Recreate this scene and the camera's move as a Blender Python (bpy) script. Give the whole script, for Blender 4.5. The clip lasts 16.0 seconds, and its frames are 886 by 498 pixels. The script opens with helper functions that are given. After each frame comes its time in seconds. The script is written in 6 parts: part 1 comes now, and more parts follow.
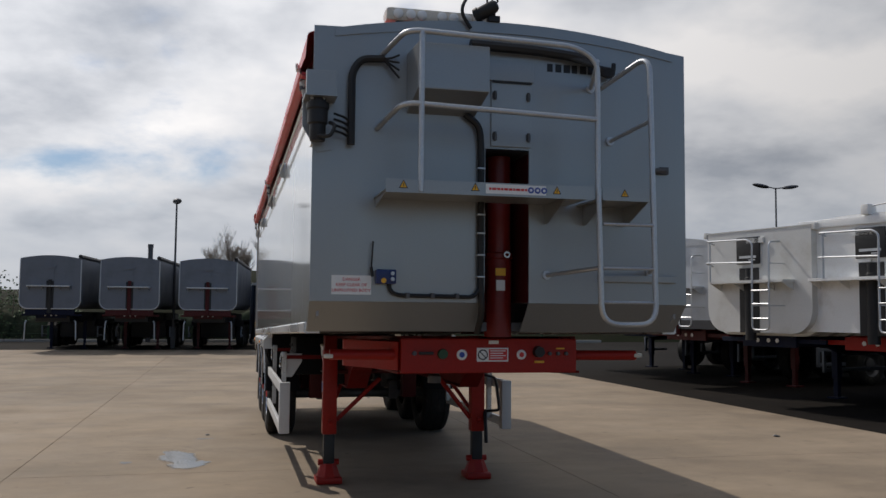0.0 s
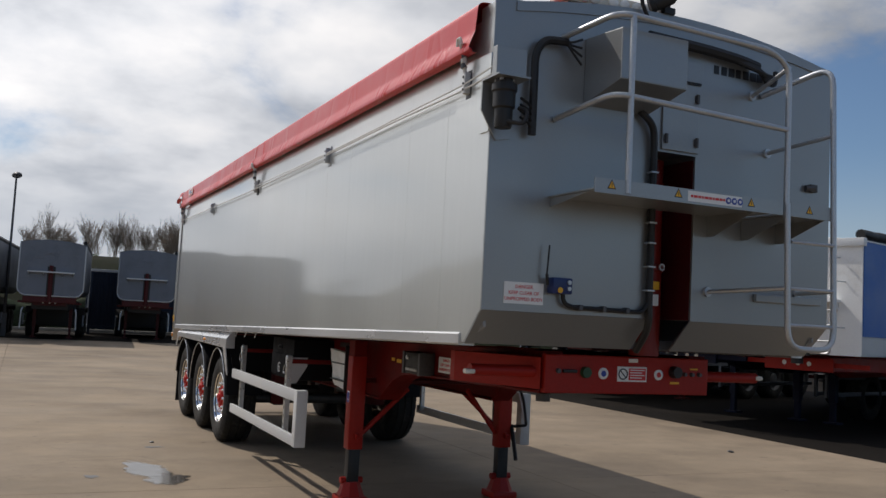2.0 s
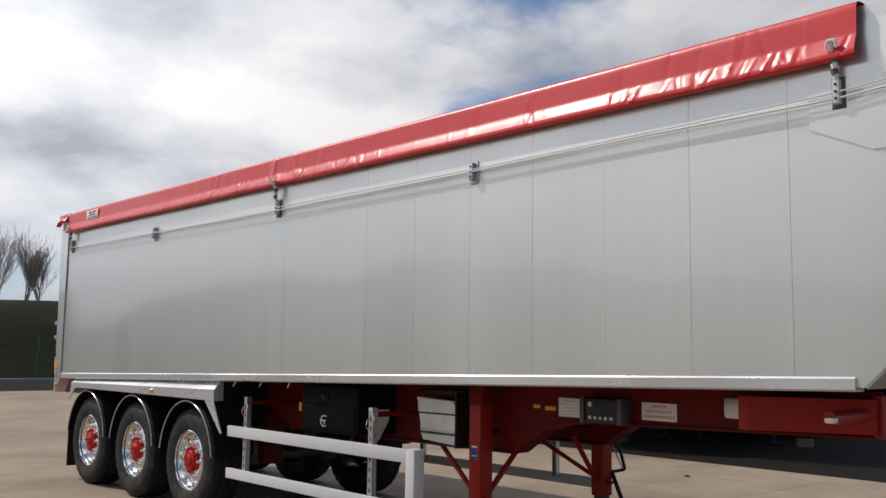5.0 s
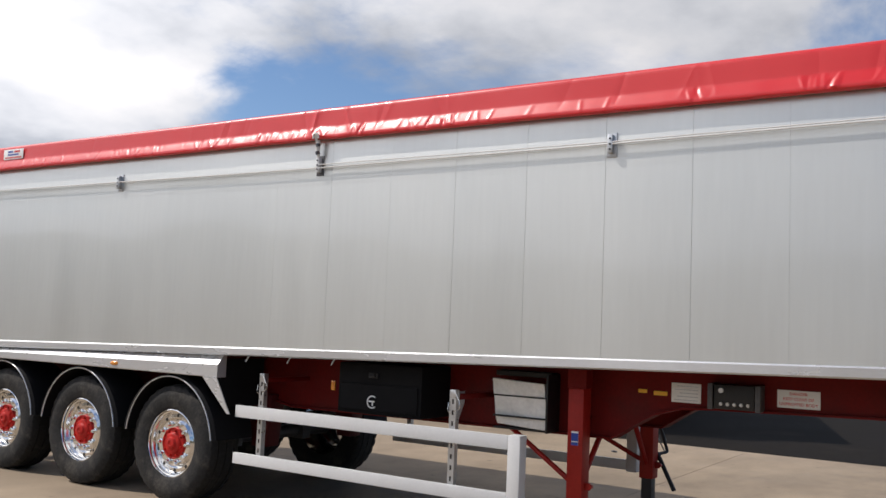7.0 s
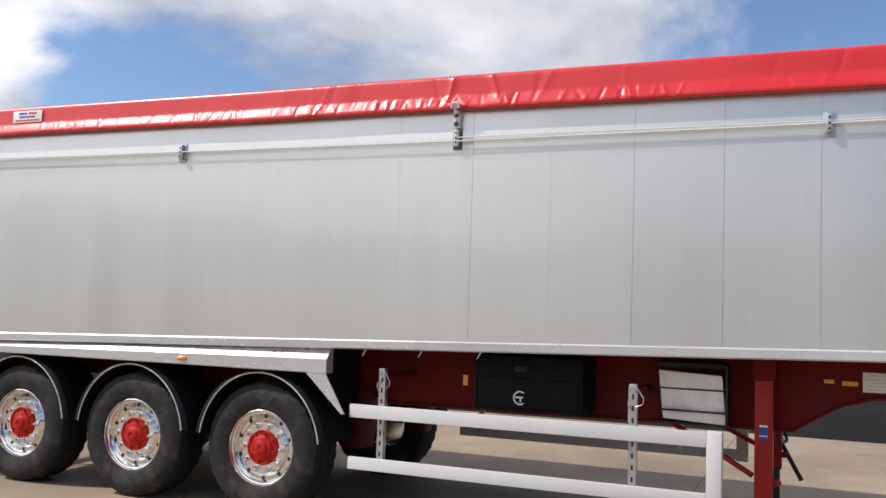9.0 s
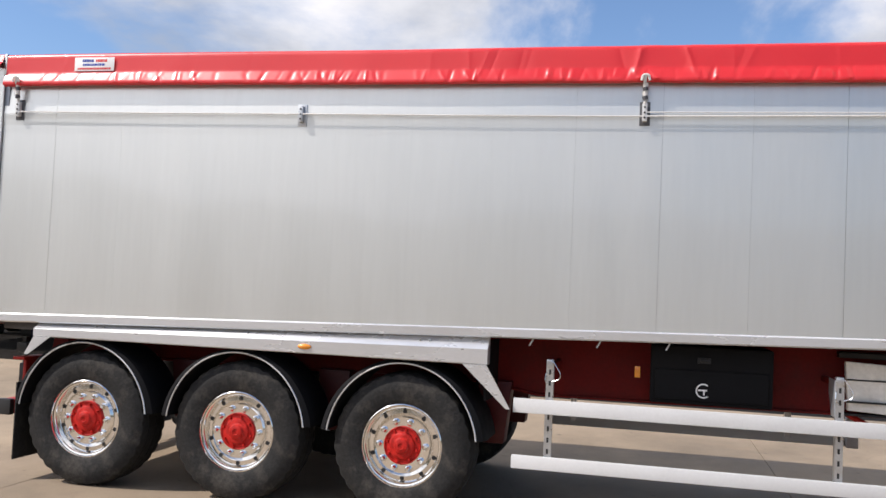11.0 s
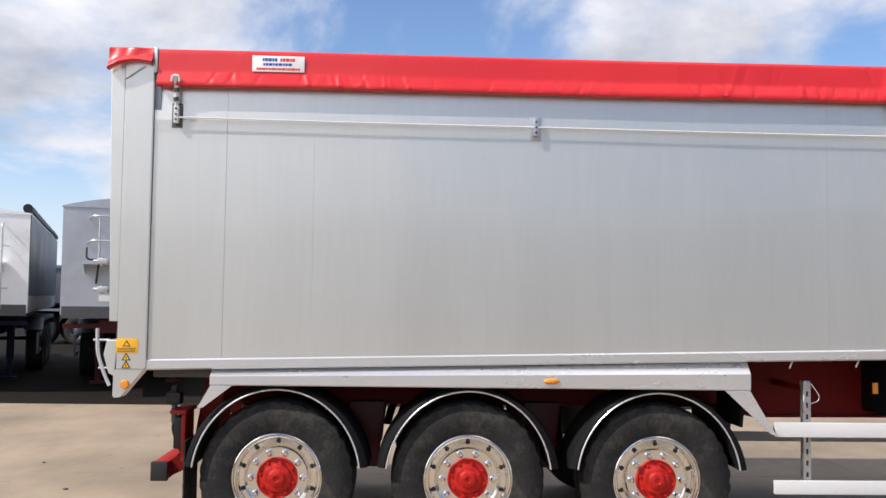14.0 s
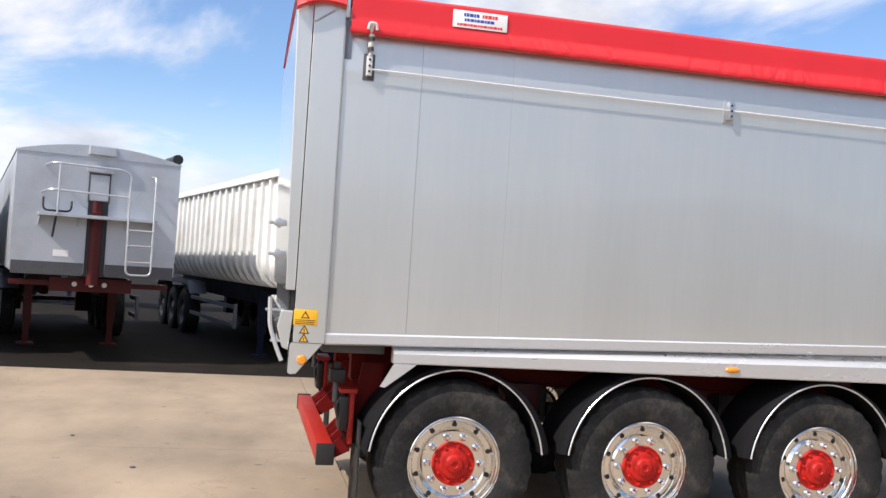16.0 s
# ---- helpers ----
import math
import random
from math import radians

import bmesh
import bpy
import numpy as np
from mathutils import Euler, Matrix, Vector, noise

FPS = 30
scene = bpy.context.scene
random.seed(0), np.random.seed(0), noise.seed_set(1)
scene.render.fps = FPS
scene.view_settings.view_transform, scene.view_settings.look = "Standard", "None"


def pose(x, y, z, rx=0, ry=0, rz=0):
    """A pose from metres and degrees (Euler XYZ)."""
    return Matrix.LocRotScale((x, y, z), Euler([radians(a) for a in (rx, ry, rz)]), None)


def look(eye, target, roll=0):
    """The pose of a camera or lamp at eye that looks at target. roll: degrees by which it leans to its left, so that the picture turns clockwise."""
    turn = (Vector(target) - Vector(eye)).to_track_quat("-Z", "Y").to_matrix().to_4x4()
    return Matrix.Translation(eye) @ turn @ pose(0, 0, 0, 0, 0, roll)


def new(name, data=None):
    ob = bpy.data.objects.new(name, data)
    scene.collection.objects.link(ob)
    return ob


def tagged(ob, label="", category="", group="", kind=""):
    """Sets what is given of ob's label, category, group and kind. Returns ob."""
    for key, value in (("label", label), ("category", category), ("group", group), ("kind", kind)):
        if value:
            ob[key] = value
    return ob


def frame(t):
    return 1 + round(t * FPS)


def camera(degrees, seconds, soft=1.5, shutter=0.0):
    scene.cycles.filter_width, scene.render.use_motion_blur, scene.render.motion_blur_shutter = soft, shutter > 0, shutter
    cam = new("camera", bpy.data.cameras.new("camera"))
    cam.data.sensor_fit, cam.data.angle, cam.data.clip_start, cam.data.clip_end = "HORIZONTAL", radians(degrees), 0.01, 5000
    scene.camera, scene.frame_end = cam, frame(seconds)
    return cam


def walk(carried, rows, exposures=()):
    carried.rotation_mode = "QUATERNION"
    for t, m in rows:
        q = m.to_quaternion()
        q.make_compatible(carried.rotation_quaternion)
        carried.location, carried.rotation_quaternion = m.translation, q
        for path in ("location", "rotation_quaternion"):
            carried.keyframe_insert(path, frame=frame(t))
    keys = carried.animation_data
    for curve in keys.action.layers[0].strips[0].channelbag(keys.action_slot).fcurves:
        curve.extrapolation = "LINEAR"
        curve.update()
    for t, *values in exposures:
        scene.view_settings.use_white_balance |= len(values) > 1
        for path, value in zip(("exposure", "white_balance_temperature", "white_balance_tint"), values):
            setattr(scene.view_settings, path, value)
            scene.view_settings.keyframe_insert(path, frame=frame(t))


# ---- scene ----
cam = camera(52.0, 16.0)
PATH = [
    (0, (-1.775, -5.642, 1.646), (-1.318, -3.7, 1.787), 0.5),
    (0.5, (-2.212, -5.39, 1.631), (-1.578, -3.498, 1.766), 1.1),
    (1, (-2.686, -5.098, 1.642), (-2.002, -3.226, 1.809), 2.5),
    (1.5, (-3.147, -4.798, 1.66), (-2.385, -2.956, 1.829), 2.5),
    (2, (-3.534, -4.364, 1.661), (-2.703, -2.551, 1.811), 3.0),
    (2.5, (-3.957, -3.952, 1.651), (-3.037, -2.181, 1.784), 4.2),
    (3, (-4.305, -3.497, 1.64), (-3.229, -1.817, 1.775), 3.6),
    (3.5, (-4.701, -3.06, 1.669), (-3.573, -1.412, 1.779), 3.4),
    (4, (-5.083, -2.606, 1.678), (-3.905, -0.995, 1.797), 3.9),
    (4.2, (-5.21, -2.422, 1.682), (-4.025, -0.82, 1.852), 2.1),
    (6.3, (-6.692, -0.254, 1.64), (-5.085, 0.918, 1.853), 3.1),
    (6.5, (-6.789, -0.005, 1.667), (-5.156, 1.132, 1.869), 2.8),
    (7, (-6.989, 0.56, 1.677), (-5.312, 1.636, 1.85), 2.4),
    (7.5, (-7.188, 1.122, 1.707), (-5.462, 2.12, 1.869), 2.9),
    (8, (-7.319, 1.706, 1.701), (-5.579, 2.683, 1.841), 3.8),
    (8.5, (-7.473, 2.323, 1.634), (-5.676, 3.19, 1.771), 4.2),
    (9, (-7.525, 2.926, 1.661), (-5.685, 3.698, 1.803), 2.0),
    (9.5, (-7.624, 3.517, 1.649), (-5.748, 4.193, 1.803), 1.7),
    (10, (-7.679, 4.08, 1.665), (-5.781, 4.695, 1.798), 2.7),
    (10.2, (-7.645, 4.327, 1.665), (-5.75, 4.953, 1.795), 2.5),
    (12.3, (-7.817, 6.997, 1.742), (-5.819, 7.006, 1.818), 1.4),
    (12.5, (-7.813, 7.217, 1.745), (-5.818, 7.271, 1.873), -0.9),
    (13, (-7.785, 7.758, 1.644), (-5.795, 7.777, 1.848), -0.6),
    (13.5, (-7.649, 8.369, 1.719), (-5.653, 8.308, 1.824), 0.8),
    (14, (-7.514, 8.858, 1.778), (-5.518, 8.779, 1.884), 0.8),
    (14.5, (-7.426, 9.411, 1.798), (-5.434, 9.259, 1.902), 0.6),
    (15, (-7.269, 9.966, 1.785), (-5.275, 9.837, 1.874), 1.8),
    (15.5, (-7.121, 10.533, 1.752), (-5.136, 10.3, 1.821), 3.1),
    (16, (-6.899, 11.09, 1.748), (-4.944, 10.674, 1.8), 3.6),
]
EXPOSURES = [(0, -1.1, 6600, 12), (2, -0.98, 6600, 12), (4, -0.84, 6560, 12.5), (6.5, -0.46, 6530, 13), (10, -0.1, 6500, 14.5), (12.5, 0.06, 6500, 14.5), (14.2, 0.04, 6500, 14.5), (15.2, 0.1, 6510, 14.5), (16, 0.22, 6520, 14.5)]
walk(cam, [(t, look(eye, target, roll)) for t, eye, target, roll in PATH], EXPOSURES)

# ---- world, sun ----
SUN_DIR = Vector((-0.44, 0.86, 1.0)).normalized()


def build_world():
    w = bpy.data.worlds.new("sky")
    scene.world = w
    w.use_nodes = True
    nt = w.node_tree
    nt.nodes.clear()
    N = lambda kind: nt.nodes.new(kind)
    L = nt.links.new
    out, bg = N("ShaderNodeOutputWorld"), N("ShaderNodeBackground")
    sky = N("ShaderNodeTexSky")
    sky.sky_type, sky.sun_disc = "NISHITA", False
    sky.sun_elevation, sky.sun_rotation = math.asin(SUN_DIR.z), math.atan2(SUN_DIR.x, SUN_DIR.y)
    sky.air_density, sky.dust_density, sky.ozone_density = 1.0, 0.6, 1.6
    tc, sep = N("ShaderNodeTexCoord"), N("ShaderNodeSeparateXYZ")
    L(tc.outputs["Generated"], sep.inputs[0])
    zz = N("ShaderNodeMath"); zz.operation = "MAXIMUM"; zz.inputs[1].default_value = 0.0
    L(sep.outputs[2], zz.inputs[0])
    den = N("ShaderNodeMath"); den.operation = "ADD"; den.inputs[1].default_value = 0.30
    L(zz.outputs[0], den.inputs[0])
    dx = N("ShaderNodeMath"); dx.operation = "DIVIDE"
    dy = N("ShaderNodeMath"); dy.operation = "DIVIDE"
    L(sep.outputs[0], dx.inputs[0]); L(den.outputs[0], dx.inputs[1])
    L(sep.outputs[1], dy.inputs[0]); L(den.outputs[0], dy.inputs[1])
    com = N("ShaderNodeCombineXYZ")
    L(dx.outputs[0], com.inputs[0]); L(dy.outputs[0], com.inputs[1])
    # large cover: thick towards +y, open towards +x
    big = N("ShaderNodeTexNoise"); big.inputs["Scale"].default_value = 1.0
    big.inputs["Detail"].default_value = 9.0; big.inputs["Roughness"].default_value = 0.56; big.inputs["Distortion"].default_value = 0.35
    off = N("ShaderNodeVectorMath"); off.operation = "ADD"; off.inputs[1].default_value = CLOUD_SHIFT
    L(com.outputs[0], off.inputs[0]); L(off.outputs[0], big.inputs["Vector"])
    tilt = N("ShaderNodeMath"); tilt.operation = "MULTIPLY_ADD"
    tilt.inputs[1].default_value = -0.012; tilt.inputs[2].default_value = 0.0
    L(dx.outputs[0], tilt.inputs[0])
    tilt2 = N("ShaderNodeMath"); tilt2.operation = "MULTIPLY_ADD"; tilt2.inputs[1].default_value = 0.07
    L(dy.outputs[0], tilt2.inputs[0]); L(tilt.outputs[0], tilt2.inputs[2])
    clampt = N("ShaderNodeClamp"); clampt.inputs[1].default_value = -0.17; clampt.inputs[2].default_value = 0.14
    L(tilt2.outputs[0], clampt.inputs[0])
    cover = N("ShaderNodeMath"); cover.operation = "ADD"
    L(big.outputs[0], cover.inputs[0]); L(clampt.outputs[0], cover.inputs[1])
    mask = N("ShaderNodeMapRange"); mask.interpolation_type = "SMOOTHSTEP"
    mask.inputs[1].default_value, mask.inputs[2].default_value = 0.44, 0.565
    L(cover.outputs[0], mask.inputs[0])
    # light and dark parts of the clouds
    sm = N("ShaderNodeTexNoise"); sm.inputs["Scale"].default_value = 2.1
    sm.inputs["Detail"].default_value = 7.0; sm.inputs["Roughness"].default_value = 0.52
    off2 = N("ShaderNodeVectorMath"); off2.operation = "ADD"; off2.inputs[1].default_value = (-0.506, -28.328, -3.369)
    L(com.outputs[0], off2.inputs[0]); L(off2.outputs[0], sm.inputs["Vector"])
    ramp = N("ShaderNodeValToRGB")
    e = ramp.color_ramp.elements
    e[0].position, e[0].color = 0.34, (0.42, 0.46, 0.52, 1)
    e[1].position, e[1].color = 0.64, (1.0, 1.0, 1.0, 1)
    m = e.new(0.5); m.color = (0.76, 0.79, 0.83, 1)
    L(sm.outputs[0], ramp.inputs[0])
    gain = N("ShaderNodeVectorMath"); gain.operation = "SCALE"; L(ramp.outputs[0], gain.inputs[0])
    # clouds are brighter on the sun's side
    dot = N("ShaderNodeVectorMath"); dot.operation = "DOT_PRODUCT"; dot.inputs[1].default_value = SUN_DIR
    L(tc.outputs["Generated"], dot.inputs[0])
    pos = N("ShaderNodeMath"); pos.operation = "MAXIMUM"; pos.inputs[1].default_value = 0.0
    L(dot.outputs["Value"], pos.inputs[0])
    sq = N("ShaderNodeMath"); sq.operation = "POWER"; sq.inputs[1].default_value = 2.0
    L(pos.outputs[0], sq.inputs[0])
    glow = N("ShaderNodeMath"); glow.operation = "MULTIPLY_ADD"
    glow.inputs[1].default_value, glow.inputs[2].default_value = CLOUD_GAIN * 1.4, CLOUD_GAIN * 0.79
    L(sq.outputs[0], glow.inputs[0]); L(glow.outputs[0], gain.inputs["Scale"])
    mix = N("ShaderNodeMix"); mix.data_type = "RGBA"
    deep = N("ShaderNodeVectorMath"); deep.operation = "MULTIPLY"; deep.inputs[1].default_value = (1.2, 1.38, 1.56)
    L(sky.outputs[0], deep.inputs[0])
    L(mask.outputs[0], mix.inputs["Factor"]); L(deep.outputs[0], mix.inputs["A"]); L(gain.outputs[0], mix.inputs["B"])
    # pale haze low over the horizon
    hz = N("ShaderNodeMapRange"); hz.interpolation_type = "SMOOTHSTEP"
    hz.inputs[1].default_value, hz.inputs[2].default_value, hz.inputs[3].default_value, hz.inputs[4].default_value = 0.0, 0.2, 0.7, 0.0
    L(zz.outputs[0], hz.inputs[0])
    hmix = N("ShaderNodeMix"); hmix.data_type = "RGBA"
    hmix.inputs["B"].default_value = (CLOUD_GAIN * 0.60, CLOUD_GAIN * 0.69, CLOUD_GAIN * 0.80, 1)
    L(hz.outputs[0], hmix.inputs["Factor"]); L(mix.outputs["Result"], hmix.inputs["A"])
    L(hmix.outputs["Result"], bg.inputs[0])
    bg.inputs[1].default_value = SKY_STRENGTH
    L(bg.outputs[0], out.inputs[0])


CLOUD_SHIFT = (27.32, -20.82, 2.72)
CLOUD_GAIN = 13.0
SKY_STRENGTH = 0.1
build_world()
sun = new("sun", bpy.data.lights.new("sun", "SUN"))
sun.data.energy, sun.data.angle, sun.data.color = 5.0, radians(0.55), (1.0, 0.95, 0.87)
sun.matrix_world = look((SUN_DIR * 60)[:], (0, 0, 0))


# ---- materials ----
def paint(name, base, rough=0.5, metal=0.0, var=0.12, scale=3.0, fine=60.0, bump=0.0, rvar=0.08, second=None, second_at=(0.55, 0.75), stretch=(1, 1, 1), coat=0.0, seed=0.0, per_object=0.0, bump_scale=None, placed=False, coat_rough=0.12, spec=0.5):
    """Node material: base colour varied at two scales, roughness varied, fine bump, a second colour where a broad noise is high."""
    mt = bpy.data.materials.new(name)
    mt.use_nodes = True
    nt = mt.node_tree
    b = nt.nodes["Principled BSDF"]
    N = lambda kind: nt.nodes.new(kind)
    L = nt.links.new
    tc, mp = N("ShaderNodeTexCoord"), N("ShaderNodeMapping")
    mp.inputs["Scale"].default_value = stretch
    mp.inputs["Location"].default_value = (seed, seed * 1.7, seed * 0.6)
    if placed:
        geo = N("ShaderNodeNewGeometry")
        L(geo.outputs["Position"], mp.inputs[0])
    else:
        L(tc.outputs["Object"], mp.inputs[0])
    n1, n2 = N("ShaderNodeTexNoise"), N("ShaderNodeTexNoise")
    n1.inputs["Scale"].default_value, n1.inputs["Detail"].default_value, n1.inputs["Roughness"].default_value = scale, 6.0, 0.6
    n2.inputs["Scale"].default_value, n2.inputs["Detail"].default_value = fine, 4.0
    L(mp.outputs[0], n1.inputs["Vector"]); L(mp.outputs[0], n2.inputs["Vector"])
    s = N("ShaderNodeMath"); s.operation = "ADD"
    L(n1.outputs[0], s.inputs[0]); L(n2.outputs[0], s.inputs[1])
    mr = N("ShaderNodeMapRange")
    mr.inputs[1].default_value, mr.inputs[2].default_value = 0.6, 1.4
    mr.inputs[3].default_value, mr.inputs[4].default_value = 1 - var, 1 + var
    L(s.outputs[0], mr.inputs[0])
    fac = mr.outputs[0]
    if per_object:
        oi, pr, mu = N("ShaderNodeObjectInfo"), N("ShaderNodeMapRange"), N("ShaderNodeMath")
        pr.inputs[3].default_value, pr.inputs[4].default_value = 1 - per_object, 1 + per_object
        mu.operation = "MULTIPLY"
        L(oi.outputs["Random"], pr.inputs[0]); L(pr.outputs[0], mu.inputs[0]); L(fac, mu.inputs[1])
        fac = mu.outputs[0]
    col = N("ShaderNodeRGB"); col.outputs[0].default_value = (*base, 1)
    src = col.outputs[0]
    if second:
        mx, r2 = N("ShaderNodeMix"), N("ShaderNodeMapRange")
        mx.data_type = "RGBA"
        r2.inputs[1].default_value, r2.inputs[2].default_value = second_at
        n3 = N("ShaderNodeTexNoise"); n3.inputs["Scale"].default_value = scale * 0.63; n3.inputs["Detail"].default_value = 8.0
        n3.inputs["Roughness"].default_value = 0.68
        L(mp.outputs[0], n3.inputs["Vector"]); L(n3.outputs[0], r2.inputs[0])
        L(r2.outputs[0], mx.inputs["Factor"]); L(src, mx.inputs["A"]); mx.inputs["B"].default_value = (*second, 1)
        src = mx.outputs["Result"]
    sc = N("ShaderNodeVectorMath"); sc.operation = "SCALE"
    L(src, sc.inputs[0]); L(fac, sc.inputs["Scale"])
    L(sc.outputs[0], b.inputs["Base Color"])
    rr = N("ShaderNodeMapRange")
    rr.inputs[1].default_value, rr.inputs[2].default_value = 0.35, 0.65
    rr.inputs[3].default_value, rr.inputs[4].default_value = max(0.02, rough - rvar), min(1, rough + rvar)
    L(n1.outputs[0], rr.inputs[0]); L(rr.outputs[0], b.inputs["Roughness"])
    b.inputs["Metallic"].default_value = metal
    b.inputs["Specular IOR Level"].default_value = spec
    b.inputs["Coat Weight"].default_value = coat
    b.inputs["Coat Roughness"].default_value = coat_rough
    if bump:
        bp = N("ShaderNodeBump"); bp.inputs["Strength"].default_value = min(1.0, bump); bp.inputs["Distance"].default_value = 0.004
        if bump_scale:
            n4 = N("ShaderNodeTexNoise"); n4.inputs["Scale"].default_value = bump_scale; n4.inputs["Detail"].default_value = 5.0
            L(mp.outputs[0], n4.inputs["Vector"]); L(n4.outputs[0], bp.inputs["Height"])
        else:
            L(s.outputs[0], bp.inputs["Height"])
        L(bp.outputs[0], b.inputs["Normal"])
    return mt


def concrete_material():
    mt = paint("concrete", (0.278, 0.217, 0.153), 0.82, 0, 0.16, 0.8, 90.0, 0.5, 0.1, (0.20, 0.156, 0.112), (0.48, 0.8), per_object=0.05, placed=True, spec=0.25)
    nt = mt.node_tree
    b = nt.nodes["Principled BSDF"]
    N = lambda kind: nt.nodes.new(kind)
    L = nt.links.new
    tc = nt.nodes["Geometry"]
    src = b.inputs["Base Color"].links[0].from_socket
    # drawn-out tyre scuffs and small dark spots
    mp = N("ShaderNodeMapping"); mp.inputs["Scale"].default_value = (0.8, 1.6, 1); mp.inputs["Rotation"].default_value = (0, 0, 0.5)
    st = N("ShaderNodeTexNoise"); st.inputs["Scale"].default_value = 0.7; st.inputs["Detail"].default_value = 10.0; st.inputs["Roughness"].default_value = 0.7
    L(tc.outputs["Position"], mp.inputs[0]); L(mp.outputs[0], st.inputs["Vector"])
    r = N("ShaderNodeMapRange"); r.inputs[1].default_value, r.inputs[2].default_value, r.inputs[3].default_value, r.inputs[4].default_value = 0.45, 0.75, 1.05, 0.78
    L(st.outputs[0], r.inputs[0])
    sp = N("ShaderNodeTexNoise"); sp.inputs["Scale"].default_value = 6.0; sp.inputs["Detail"].default_value = 3.0
    L(tc.outputs["Position"], sp.inputs["Vector"])
    r2 = N("ShaderNodeMapRange"); r2.inputs[1].default_value, r2.inputs[2].default_value, r2.inputs[3].default_value, r2.inputs[4].default_value = 0.68, 0.76, 1.0, 0.55
    L(sp.outputs[0], r2.inputs[0])
    mu0 = N("ShaderNodeMath"); mu0.operation = "MULTIPLY"
    L(r.outputs[0], mu0.inputs[0]); L(r2.outputs[0], mu0.inputs[1])
    # wandering hairline cracks and pale dusty drifts
    wob = N("ShaderNodeTexNoise"); wob.inputs["Scale"].default_value = 0.9; wob.inputs["Detail"].default_value = 6.0
    L(tc.outputs["Position"], wob.inputs["Vector"])
    wv = N("ShaderNodeVectorMath"); wv.operation = "MULTIPLY_ADD"; wv.inputs[1].default_value = (1.6, 1.6, 0)
    L(wob.outputs["Color"], wv.inputs[0]); L(tc.outputs["Position"], wv.inputs[2])
    vo = N("ShaderNodeTexVoronoi"); vo.feature = "DISTANCE_TO_EDGE"; vo.inputs["Scale"].default_value = 0.24
    L(wv.outputs[0], vo.inputs["Vector"])
    rc = N("ShaderNodeMapRange"); rc.inputs[1].default_value, rc.inputs[2].default_value, rc.inputs[3].default_value, rc.inputs[4].default_value = 0.0, 0.0022, 0.84, 1.0
    L(vo.outputs["Distance"], rc.inputs[0])
    du = N("ShaderNodeTexNoise"); du.inputs["Scale"].default_value = 0.33; du.inputs["Detail"].default_value = 8.0; du.inputs["Roughness"].default_value = 0.62
    L(tc.outputs["Position"], du.inputs["Vector"])
    rd = N("ShaderNodeMapRange"); rd.inputs[1].default_value, rd.inputs[2].default_value, rd.inputs[3].default_value, rd.inputs[4].default_value = 0.36, 0.66, 0.80, 1.16
    L(du.outputs[0], rd.inputs[0])
    mu1 = N("ShaderNodeMath"); mu1.operation = "MULTIPLY"
    L(rc.outputs[0], mu1.inputs[0]); L(rd.outputs[0], mu1.inputs[1])
    mu = N("ShaderNodeMath"); mu.operation = "MULTIPLY"
    L(mu0.outputs[0], mu.inputs[0]); L(mu1.outputs[0], mu.inputs[1])
    sc = N("ShaderNodeVectorMath"); sc.operation = "SCALE"
    L(src, sc.inputs[0]); L(mu.outputs[0], sc.inputs["Scale"]); L(sc.outputs[0], b.inputs["Base Color"])
    return mt


CONCRETE = concrete_material()
ASPHALT = paint("asphalt", (0.015, 0.0128, 0.011), 0.9, 0, 0.35, 0.6, 70.0, 0.8, 0.05, (0.036, 0.029, 0.023), (0.55, 0.8), spec=0.06)
SILVER = paint("silver_panel", (0.61, 0.622, 0.602), 0.38, 0.72, 0.03, 0.5, 6.0, 0.05, 0.03, bump_scale=1.2, per_object=0.008, coat=1.0, coat_rough=0.06, stretch=(1, 4.5, 0.4))
# front-wall silver, base darkened for its shade away from the sun
SILVER_SHADED = paint("silver_shaded_front", (0.335, 0.343, 0.342), 0.34, 0.6, 0.06, 1.3, 120.0, 0.0, 0.06)
ALU = paint("bright_aluminium", (0.64, 0.65, 0.66), 0.30, 0.6, 0.06, 2.0, 90.0, 0.03, 0.07, stretch=(1, 0.3, 1))
GALV = paint("galvanised_tube", (0.54, 0.56, 0.58), 0.44, 0.8, 0.12, 9.0, 80.0, 0.1)
WHITE_PAINT = paint("white_paint", (0.60, 0.605, 0.60), 0.38, 0, 0.05, 3.0, 60.0, 0.05)
TARP = paint("red_tarpaulin", (0.60, 0.013, 0.016), 0.38, 0, 0.07, 2.2, 260.0, 0.10, 0.05, coat=0.18, bump_scale=22.0, coat_rough=0.16)
RED = paint("red_chassis_paint", (0.32, 0.014, 0.008), 0.48, 0, 0.16, 3.0, 40.0, 0.05, spec=0.3)
RED_HUB = paint("red_hub_paint", (0.46, 0.016, 0.011), 0.5, 0, 0.3, 16.0, 70.0, 0.9, 0.1, (0.25, 0.010, 0.008), (0.46, 0.7), bump_scale=38.0, spec=0.22)
# chassis red darkened for the shade under the body, with grimy blotches
RED_UNDERBODY_SHADE = paint("shaded_red_chassis_paint", (0.135, 0.004, 0.003), 0.6, 0, 0.25, 3.0, 40.0, 0.1, second=(0.08, 0.008, 0.006), second_at=(0.5, 0.75), spec=0.2)
# red darkened for shade: hangers, rubbing plate, ram slot, parked undersides
RED_SHADED = paint("shaded_red_paint", (0.07, 0.006, 0.007), 0.45, 0, 0.2, 4.0, 40.0, 0.05, spec=0.3)
RED_RAM = paint("red_ram_paint", (0.17, 0.011, 0.008), 0.42, 0, 0.2, 4.0, 40.0, 0.05, spec=0.4)
